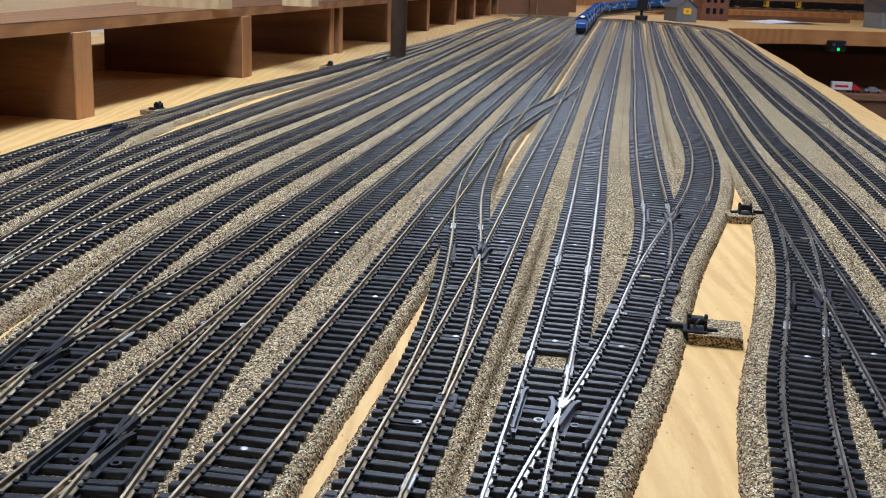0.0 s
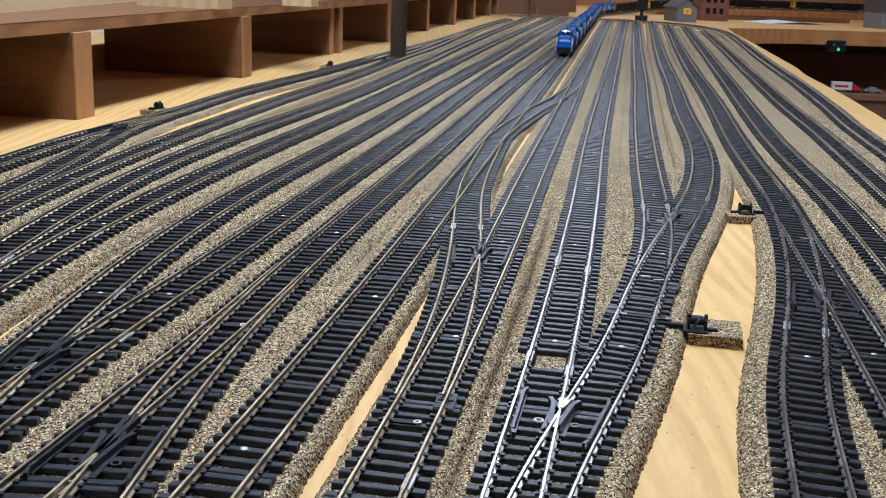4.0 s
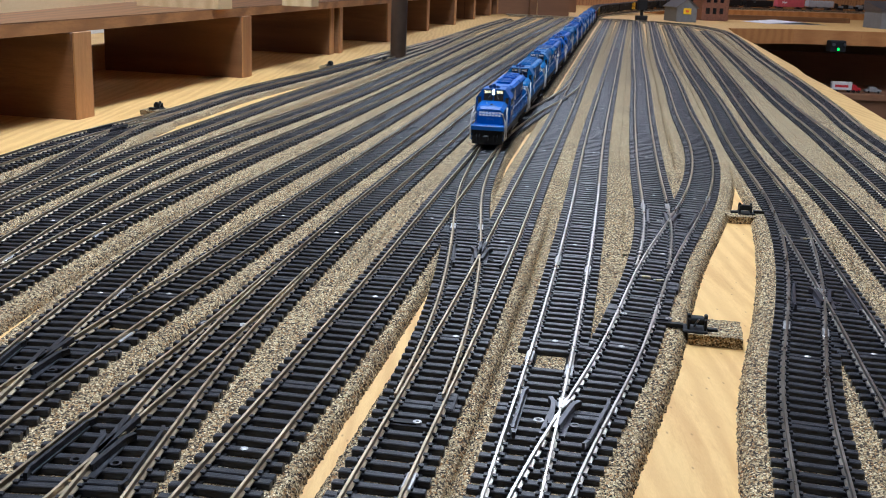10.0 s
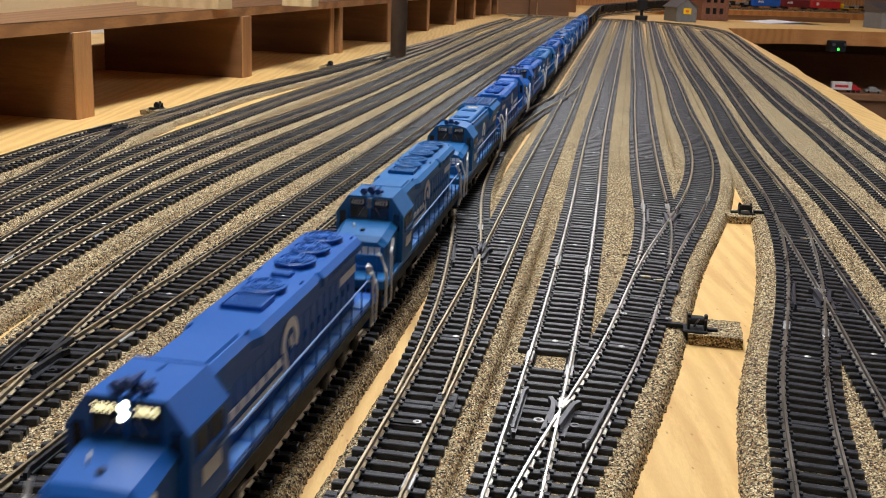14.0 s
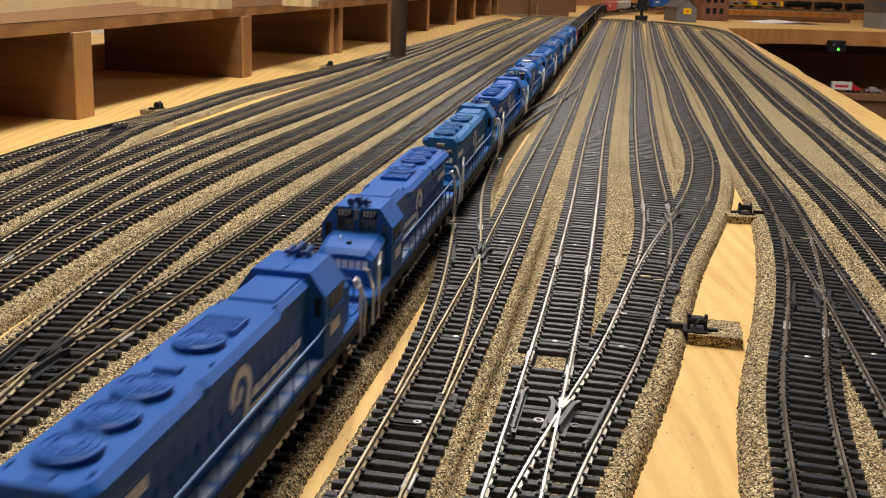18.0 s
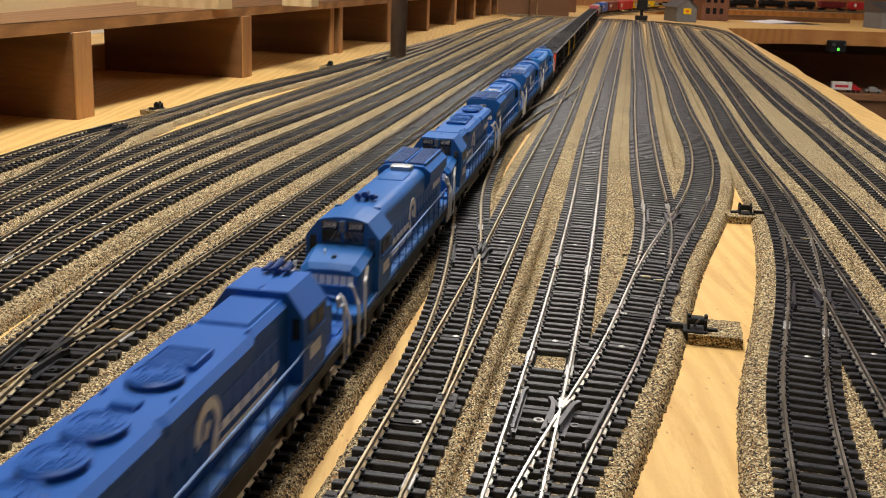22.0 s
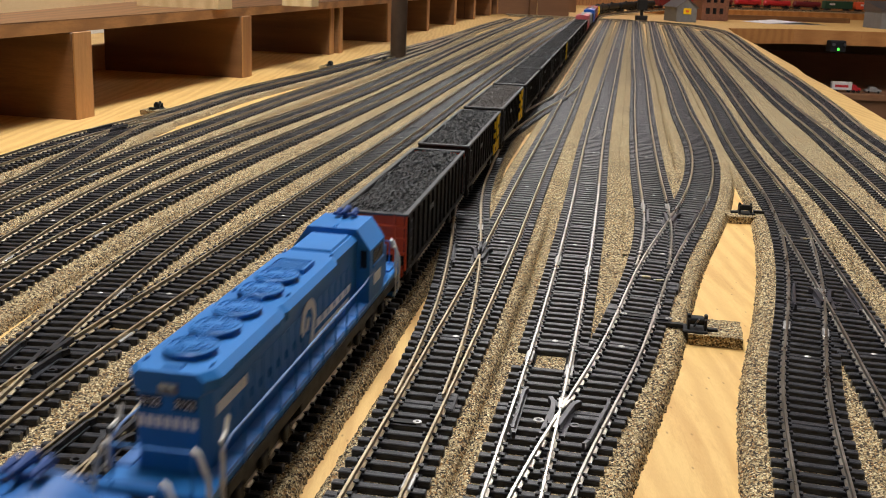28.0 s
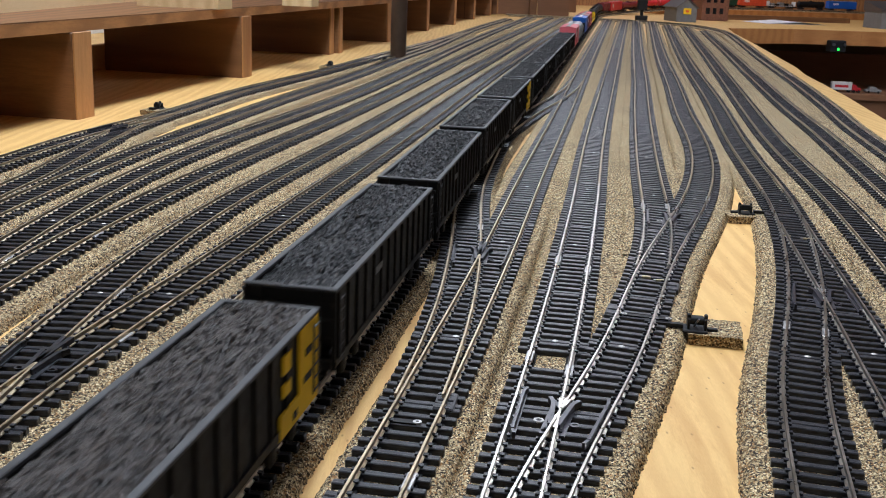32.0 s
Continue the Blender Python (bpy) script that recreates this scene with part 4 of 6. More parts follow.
def turnout(branch, host, material, flip, before=9.0):
    """flip: +1 where the branch leaves to the right of the host (seen from the camera), -1 to the left. before: the frog lies nearer than this."""
    a = LINES[branch] - flip * GAUGE * right_of(LINES[branch])
    b = LINES[host] + flip * GAUGE * right_of(LINES[host])
    best = None
    for i in range(10, len(a) - 10):
        j, dist = nearest(a[i], b)
        if (best is None or dist < best[0]) and 8 < j < len(b) - 8 and a[i, 1] < before:
            best = (dist, i, j)
    dist, i, j = best
    p = ((a[i] + b[j]) / 2)[:2]
    da, db = along(a[:, :2])[i], along(b[:, :2])[j]
    d = (da + db) / np.linalg.norm(da + db)
    n = np.array([d[1], -d[0]])
    guard = GUARD if material in (TURNRAIL, BRIGHT) else TIE
    fr = thing("turnout_frog", "cast frog and guard rails of a turnout", "turnout frog", "turnout frogs")
    part("frog_plate", bar_between(p - d * 0.015, p + d * 0.015, 0.0046, TIE_TOP - 0.0004, TIE_TOP + 0.0003), guard, fr)
    far = p + d * 0.0145
    wedge = [p + d * 0.0015 - n * 0.0004, p + d * 0.0015 + n * 0.0004, far + n * 0.0024, far - n * 0.0024]
    part("frog_point", S().add([(q[0], q[1], z) for z in (TIE_TOP, RAIL - 0.0004) for q in wedge], [(3, 2, 1, 0), (4, 5, 6, 7), (0, 1, 5, 4), (1, 2, 6, 5), (2, 3, 7, 6), (3, 0, 4, 7)]), material, fr, "bright cast frog point")
    if material in (FROG, BRASS):
        for way in (da, db):
            part("frog_leg", bar_between(p - way * 0.003, p + way * 0.026, 0.0010, TIE_TOP, RAIL + 0.0002), guard, fr, "black plastic frog leg")
    part("frog_nose", bar_between(p - d * 0.0120, p - d * 0.0010, 0.0013, TIE_TOP, RAIL - 0.0007), material, fr)
    for sgn in (-1, 1):
        q = p + n * sgn * 0.0026
        wing = bar_between(q - d * 0.0110 - n * sgn * 0.0012, q + d * 0.0100 + n * sgn * 0.0010, 0.0009, TIE_TOP, RAIL - 0.0001)
        tip = bar_between(q + d * 0.0098 + n * sgn * 0.0010, q + d * 0.0140 + n * sgn * 0.0030, 0.0009, TIE_TOP, RAIL - 0.0002)
        part("wing_rail", wing.add(tip.v, tip.f), guard, fr, "grey plastic wing rail")
        c = p + n * sgn * 0.0066 - d * 0.004
        part("screw_boss", S().add(*ring_shape(c[0], c[1], 0.0011, 0.0020, TIE_TOP - 0.0006, TIE_TOP + 0.0003)), BRIGHT if material is TURNRAIL and sgn < 0 else guard, fr)
    for line, sgn in ((LINES[branch], flip), (LINES[host], -flip)):
        k, _ = nearest(p, line)
        rr = right_of(line)[k][:2] * sgn
        c = line[k][:2] + (GAUGE - 0.0024) * rr
        t = along(line[:, :2])[k]
        g = bar_between(c - t * 0.018, c + t * 0.018, 0.0006, TIE_TOP, RAIL - 0.0001)
        for e in (-1, 1):
            bent = bar_between(c + e * t * 0.018, c + e * t * 0.0215 - rr * 0.0010, 0.0006, TIE_TOP, RAIL - 0.0003)
            g.add(bent.v, bent.f)
        rib = part("guard_rail", g, guard, fr, "black plastic guard rail")
        part("foot_plate", bar_between(c - t * 0.018 - rr * 0.0002, c + t * 0.018 - rr * 0.0002, 0.0011, TIE_TOP - 0.0002, TIE_TOP + 0.0006), guard, rib)
    return fr


turnout("cross", "mid", TURNRAIL, 1)
turnout("north", "cross", TURNRAIL, -1)
turnout("eastb", "east", BRIGHT, 1, before=0.62)
turnout("dleft", "lead", FROG, -1)
turnout("sevenb", "seven", BRASS, -1)
turnout("six", "five", BRASS, 1)
turnout("four", "three", BRASS, 1)
turnout("spur", "outer", FROG, 1)
turnout("xover", "lead", FROG, -1)
point_hinge([(0.1093, 0.5460), (0.1157, 0.5400)], 175)
point_hinge([(0.2195, 0.6560), (0.2300, 0.6500)], 175)


# ---- moulded head blocks and throw bars at the points ----
for hx0, hy0, hturn, hsx, hsy in ((0.0034, 0.3644, 8, 0.008, 0.016), (0.0838, 0.4851, 15, 0.007, 0.013), (0.1217, 0.5303, 16, 0.007, 0.013)):
    block = thing("head_block", "black plastic head block beside the points of a turnout", "head block", "head blocks", at=pose(hx0, hy0, 0, 0, 0, -hturn))
    part("block", S().box(-hsx / 2, hsx / 2, -hsy / 2, hsy / 2, ROAD - 0.0004, TIE_TOP + 0.0007, 0.0005), TIE, block)
    part("rib", S().box(-hsx / 2 + 0.001, hsx / 2 - 0.001, -0.0008, 0.0008, TIE_TOP, TIE_TOP + 0.0013, 0.0003), TIE, block)
for ax0, ay0, bx0, by0 in ((-0.0178, 0.3459, -0.0066, 0.3441), (-0.1045, 0.4402, -0.0870, 0.4390), (0.0880, 0.4790, 0.1085, 0.4740)):
    bar = thing("throw_bar", "black plastic throw bar across the points of a turnout", "throw bar", "throw bars")
    part("bar", bar_between((ax0, ay0), (bx0, by0), 0.0016, TIE_TOP - 0.0006, TIE_TOP + 0.0006), BLACK, bar)
    for ex, ey in ((ax0, ay0), (bx0, by0)):
        ring2 = S()
        ring2.add(*ring_shape(ex, ey, 0.0007, 0.0016, TIE_TOP - 0.0004, TIE_TOP + 0.0009))
        part("rivet", ring2, BRIGHT, bar)


# ---- rolling stock: x forwards, z from the rail tops ----
def wheelset(bogie, x, r, out=0.0084):
    for y in (-out, out):
        part("wheel", S().cyl(x, y - 0.0013, r, r, 0.0026, "y", 18), FROG, bogie, smooth=True)
    part("axle", S().cyl(x, -0.0080, r, 0.0011, 0.016, "y", 8), BLACK, bogie)


AXLE_BOX = S().box(-0.0022, 0.0022, -0.0012, 0.0012, 0, 0.0052, 0.0005).cyl(0.0036, 0, 0, 0.0015, 0.005, "z", 8).mesh("axle_box", BLACK)


def bogie(car, x, axles, gap, r, body, out=0.0084):
    b = part("bogie", S().box(x - gap * (axles - 1) / 2 - 0.006, x + gap * (axles - 1) / 2 + 0.006, -0.0135, -0.0108, r * 0.75, r * 1.55, 0.0008)
             .box(x - gap * (axles - 1) / 2 - 0.006, x + gap * (axles - 1) / 2 + 0.006, 0.0108, 0.0135, r * 0.75, r * 1.55, 0.0008)
             .box(x - 0.006, x + 0.006, -0.0108, 0.0108, r * 0.9, body, 0.0005), BLACK, car)
    for k in range(axles):
        ax = x + gap * (k - (axles - 1) / 2)
        wheelset(b, ax, r, out)
        for y in (-1, 1):
            part("axle_box", AXLE_BOX, BLACK, b, at=pose(ax, y * 0.0145, r * 0.6))
    return b


def coupler(car, x, sign):
    part("coupler", S().box(min(x, x + sign * 0.010), max(x, x + sign * 0.010), -0.0012, 0.0012, 0.0085, 0.0115, 0.0003)
         .box(min(x + sign * 0.006, x + sign * 0.011), max(x + sign * 0.006, x + sign * 0.011), -0.0030, 0.0020, 0.0078, 0.0125, 0.0006), BLACK, car)


def hood_profile(half, z0, z1, cut, rounded):
    """Cross-section (y, z) of a hood: square-cut or rounded shoulders."""
    pts = [(-half, z0), (half, z0)]
    if rounded:
        pts += [(half - cut + cut * math.cos(a), z1 - cut * 0.8 + cut * 0.8 * math.sin(a)) for a in np.linspace(0, math.pi / 2, 6)]
        pts += [(-half + cut - cut * math.sin(a), z1 - cut * 0.8 + cut * 0.8 * math.cos(a)) for a in np.linspace(0, math.pi / 2, 6)]
    else:
        pts += [(half, z1 - cut), (half - cut, z1), (-half + cut, z1), (-half, z1 - cut)]
    return pts


def swoosh(car, y):
    """The white mark of the hood side, as a plain hooked band that runs down into two bars towards the cab."""
    t0, t1 = sorted((y, y + math.copysign(0.0003, y)))
    sh = S()

    def quad(pts):
        sh.add([(x, yy, z) for yy in (t0, t1) for x, z in pts], [(3, 2, 1, 0), (4, 5, 6, 7), (0, 1, 5, 4), (1, 2, 6, 5), (2, 3, 7, 6), (3, 0, 4, 7)])

    cx, cz = -0.0125, 0.0345
    ring = [(cx + r * math.cos(a), cz + 1.02 * r * math.sin(a)) for a in np.linspace(math.radians(-6), math.radians(206), 17) for r in (0.0052, 0.0088)]
    for i in range(0, len(ring) - 2, 2):
        quad([ring[i], ring[i + 1], ring[i + 3], ring[i + 2]])
    quad([(cx - 0.0036, cz - 0.0022), (cx - 0.0008, cz - 0.0032), (cx + 0.0014, cz + 0.0012), (cx - 0.0014, cz + 0.0026)])
    quad([(cx + 0.0008, 0.0236), (cx + 0.0050, 0.0236), (cx + 0.0088, cz), (cx + 0.0052, cz)])
    quad([(cx + 0.0080, 0.0292), (0.0430, 0.0292), (0.0455, 0.0322), (cx + 0.0096, 0.0322)])
    quad([(cx + 0.0056, 0.0236), (0.0380, 0.0236), (0.0415, 0.0268), (cx + 0.0076, 0.0268)])
    part("side_mark", sh, DECAL, car, "white painted hooked mark with two stripes")


def lettering(car, origin, axis, count, w, h, gap, name="lettering", material=None):
    """A word too blurred to read, or a company name: a row of white bars. axis 'x+': along x on the +y side, 'y': across an end."""
    x, y, z = origin
    sh = S()
    for i in range(count):
        o = (i - count / 2) * (w + gap)
        if axis == "y":
            s2 = 0.0002 if x > 0 else -0.0002
            sh.box(*sorted((x, x + s2)), y + o, y + o + w, z, z + h)
        else:
            s2 = 0.0002 if y > 0 else -0.0002
            sh.box(x + o, x + o + w, *sorted((y, y + s2)), z, z + h)
    part(name, sh, material or DECAL, car, "row of white painted letters")


def number_text(car, text, x, y, z, turn, material, size=0.0033):
    cu = bpy.data.curves.new("road_number", "FONT")
    cu.body, cu.size, cu.extrude, cu.align_x, cu.align_y = text, size, 0.00008, "CENTER", "CENTER"
    cu.materials.append(material)
    ob = new("road_number", cu)
    ob.parent = car
    ob.matrix_basis = pose(x, y, z, 90, 0, turn)
    return ob


FAN = S().cyl(0, 0, 0, 0.0070, 0.0014, n=24).cyl(0, 0, 0.0013, 0.0074, 0.0003, n=24, r2=0.0082).cyl(0, 0, 0.0016, 0.0082, 0.0007, n=24).cyl(0, 0, 0.0023, 0.0082, 0.0003, n=24, r2=0.0077)
FAN_TOP = S().cyl(0, 0, 0.0024, 0.0026, 0.0006, n=14)
for fan_r in (0.0046, 0.0066):
    FAN_TOP.add([(r * math.cos(i * math.pi / 14), r * math.sin(i * math.pi / 14), z) for r, z in ((fan_r - 0.0003, 0.0025), (fan_r - 0.0003, 0.0030), (fan_r + 0.0003, 0.0030), (fan_r + 0.0003, 0.0025)) for i in range(28)],
                [(k * 28 + i, k * 28 + (i + 1) % 28, (k + 1) * 28 + (i + 1) % 28, (k + 1) * 28 + i) for k in range(3) for i in range(28)])
for fan_i in range(4):
    fan_a = fan_i * math.pi / 4
    fan_c, fan_s = math.cos(fan_a), math.sin(fan_a)
    FAN_TOP.add([(sx * 0.0074 * fan_c - sy * 0.0003 * fan_s, sx * 0.0074 * fan_s + sy * 0.0003 * fan_c, zz)
                 for zz in (0.0024, 0.0029) for sx, sy in ((-1, -1), (1, -1), (1, 1), (-1, 1))],
                [(4, 5, 6, 7), (0, 1, 5, 4), (1, 2, 6, 5), (2, 3, 7, 6), (3, 0, 4, 7)])


def end_rails(car, x, sign, paint):
    """White grab rails at the corners of an end platform, with their steps."""
    for y in (-1, 1):
        part("grab_rail", S().tube([(x, y * 0.0168, 0.0075), (x + sign * 0.0006, y * 0.0172, 0.0215), (x, y * 0.0168, 0.0250), (x, y * 0.0140, 0.0325), (x, y * 0.0122, 0.0336)],
                                   0.00078), WHITE, car, "white grab rail", smooth=True)
        part("grab_rail", S().tube([(x - sign * 0.0085, y * 0.0172, 0.0075), (x - sign * 0.0085, y * 0.0175, 0.0300), (x - sign * 0.0092, y * 0.0170, 0.0325), (x - sign * 0.0130, y * 0.0165, 0.0335),
                                    (x - sign * 0.0150, y * 0.0165, 0.0375)], 0.00078), WHITE, car, "white grab rail", smooth=True)
        part("step", S().box(*sorted((x - sign * 0.008, x)), *sorted((y * 0.0125, y * 0.0172)), 0.0070, 0.0080)
             .box(*sorted((x - sign * 0.008, x)), *sorted((y * 0.0125, y * 0.0172)), 0.0115, 0.0122)
             .box(*sorted((x - sign * 0.0085, x - sign * 0.008)), *sorted((y * 0.0120, y * 0.0174)), 0.0070, 0.0185), paint, car)
    part("railing", S().tube([(x, -0.0120, 0.0190), (x, -0.0120, 0.0325), (x, 0.0120, 0.0325), (x, 0.0120, 0.0190)], 0.0004, 5), paint, car)


BULK = (1.0, 0.930, 0.935)     # these models are a little slimmer and lower than full scale


def skin(rings):
    """A closed body through a row of sections with as many points each."""
    n = len(rings[0])
    sh = S().add([p for ring in rings for p in ring], [tuple(range(n - 1, -1, -1)), tuple(range((len(rings) - 1) * n, len(rings) * n))])
    sh.f += [(k * n + i, k * n + (i + 1) % n, (k + 1) * n + (i + 1) % n, (k + 1) * n + i) for k in range(len(rings) - 1) for i in range(n)]
    return sh


def flat_section(x, low, high, top, c=0.0022):
    """Section of a square hood: sides of half-width low, flaring under the eaves to half-width high."""
    return [(x, y, z) for y, z in ((-low, 0.0200), (low, 0.0200), (low, 0.0436), (high, 0.0452), (high, top - c), (high - c, top), (-high + c, top), (-high, top - c), (-high, 0.0452), (-low, 0.0436))]


def flat_hood(car, paint, fans, brake):
    top, vent_x = 0.0505, max(brake) + 0.0088
    stations = [(0.0562, 0.0114, 0.0115), (0.0240, 0.0114, 0.0115), (0.0180, 0.0114, 0.0136), (-0.0400, 0.0114, 0.0136), (-0.0412, 0.0114, 0.0128), (-0.0438, 0.0114, 0.0128),
                (-0.0450, 0.0114, 0.0141), (-0.0985, 0.0114, 0.0141), (-0.1035, 0.0092, 0.0108)]
    part("hood", skin([flat_section(x, low, high, top) for x, low, high in reversed(stations)]), paint, car)
    for fx in fans + brake:
        f = part("fan", FAN, paint, car, "round roof fan", at=pose(fx, 0, top - 0.0001))
        part("fan_grille", FAN_TOP, paint, f)
    part("roof_hatch", skin([[(x, y, z) for x, y in ((0.0260 + e, -0.0088 + e), (0.0530 - e, -0.0088 + e), (0.0530 - e, 0.0088 - e), (0.0260 + e, 0.0088 - e))] for z, e in ((top - 0.0002, 0.0), (top + 0.0010, 0.0007))]), paint, car, "raised roof hatch")
    grill = S().box(vent_x, vent_x + 0.0130, -0.0074, -0.0066, top - 0.0002, top + 0.0020).box(vent_x, vent_x + 0.0130, 0.0066, 0.0074, top - 0.0002, top + 0.0020).box(vent_x + 0.0122, vent_x + 0.0130, -0.0066, 0.0066, top - 0.0002, top + 0.0020).box(vent_x, vent_x + 0.0008, -0.0066, 0.0066, top - 0.0002, top + 0.0020)
    vent = part("roof_vent", grill, paint, car, "ribbed roof vent")
    slat = S().box(-0.0004, 0.0004, -0.0066, 0.0066, top - 0.0002, top + 0.0016).mesh("vent_slat", paint)
    part("vent_floor", S().box(vent_x + 0.0008, vent_x + 0.0122, -0.0066, 0.0066, top - 0.0002, top + 0.0006), BLACK, vent, "dark opening under the slats")
    for i in range(8):
        part("vent_slat", slat, paint, vent, at=pose(vent_x + 0.0019 + i * 0.00138, 0, 0))
    part("roof_box", S().box(-0.0395, -0.0345, -0.0040, 0.0040, top - 0.0002, top + 0.0018, 0.0005), paint, car)
    part("roof_hatch", S().box(-0.1010, -0.0980, -0.0030, 0.0030, top - 0.0002, top + 0.0008, 0.0003), paint, car)
    lug = S().box(-0.0012, 0.0012, -0.0004, 0.0004, top - 0.0002, top + 0.0010, 0.0002).mesh("lifting_lug", paint)
    for lx, ly in ((0.0225, -0.0098), (0.0225, 0.0098), (-0.0300, -0.0100), (-0.0300, 0.0100), (-0.0960, -0.0102), (-0.0960, 0.0102)):
        part("lifting_lug", lug, paint, car, at=pose(lx, ly, 0))
    louvre = S().box(-0.0004, 0.0004, -0.0003, 0.0003, 0.0460, 0.0482).mesh("radiator_louvre", paint)
    for y in (-1, 1):
        for i in range(14):
            part("radiator_louvre", louvre, paint, car, at=pose(-0.0955 + i * 0.0034, y * 0.0141, 0))
    return 0.0114, top, -0.1037


def round_hood(car, paint, smooth_top):
    half, top = 0.0126, 0.0525 if smooth_top else 0.0505
    part("hood", S().prism(hood_profile(half, 0.0200, top, 0.0062, True), -0.1035, 0.0562), paint, car, smooth=True)
    roof = top + 0.0012
    wing = [(-half, 0.0390), (half, 0.0390), (0.0158, 0.0450), (0.0160, roof - 0.0030), (0.0120, roof), (0.0, roof + 0.0006), (-0.0120, roof), (-0.0160, roof - 0.0030), (-0.0158, 0.0450)]
    part("radiator_wing", skin([[(x, y * k, z) for y, z in wing] for x, k in ((-0.1045, 0.97), (-0.1035, 1.0), (-0.0500, 1.0), (-0.0485, 0.98))]), paint, car, "wide radiator section at the hood end")
    slat = S().box(0, 0.0009, 0.0014, 0.0112, roof - 0.0004, roof + 0.0015).mesh("radiator_slat", SLATE)
    for i in range(28):
        for y in (0, 180):
            part("radiator_slat", slat, SLATE, car, at=pose(-0.1022 + i * 0.0018 + (0.0009 if y else 0), 0, 0, 0, 0, y))
    for y in (-0.0123, -0.0007, 0.0109):
        part("radiator_frame", S().box(-0.1030, -0.0505, y, y + 0.0014, roof - 0.0004, roof + 0.0017, 0.0003), paint, car)
    if smooth_top:
        part("exhaust_box", S().box(-0.0455, -0.0385, -0.0062, 0.0062, top - 0.0004, top + 0.0030, 0.0006), BRIGHT, car, "silver exhaust box")
        part("roof_hatch", S().prism(hood_profile(0.0072, top - 0.0004, top + 0.0004, 0.0004, False), -0.0340, -0.0120), paint, car)
    else:
        part("roof_hump", S().prism(hood_profile(0.0092, top - 0.001, top + 0.0020, 0.0026, True), -0.0440, 0.0430), paint, car, smooth=True)
        part("exhaust_box", S().box(-0.0360, -0.0290, -0.0050, 0.0050, top + 0.0016, top + 0.0028, 0.0005), FROG, car, "dark exhaust box")
        rib = S().box(0, 0.0006, -0.0060, 0.0060, top + 0.0018, top + 0.0027).mesh("vent_slat", paint)
        for x0 in (-0.0160, 0.0250):
            for i in range(7):
                part("vent_slat", rib, paint, car, at=pose(x0 + i * 0.0014, 0, 0))
        for y in (-1, 1):
            part("roof_duct", S().box(-0.0480, 0.0430, *sorted((y * 0.0100, y * 0.0112)), top - 0.0026, top - 0.0002, 0.0003), paint, car)
    return half, top, -0.1047


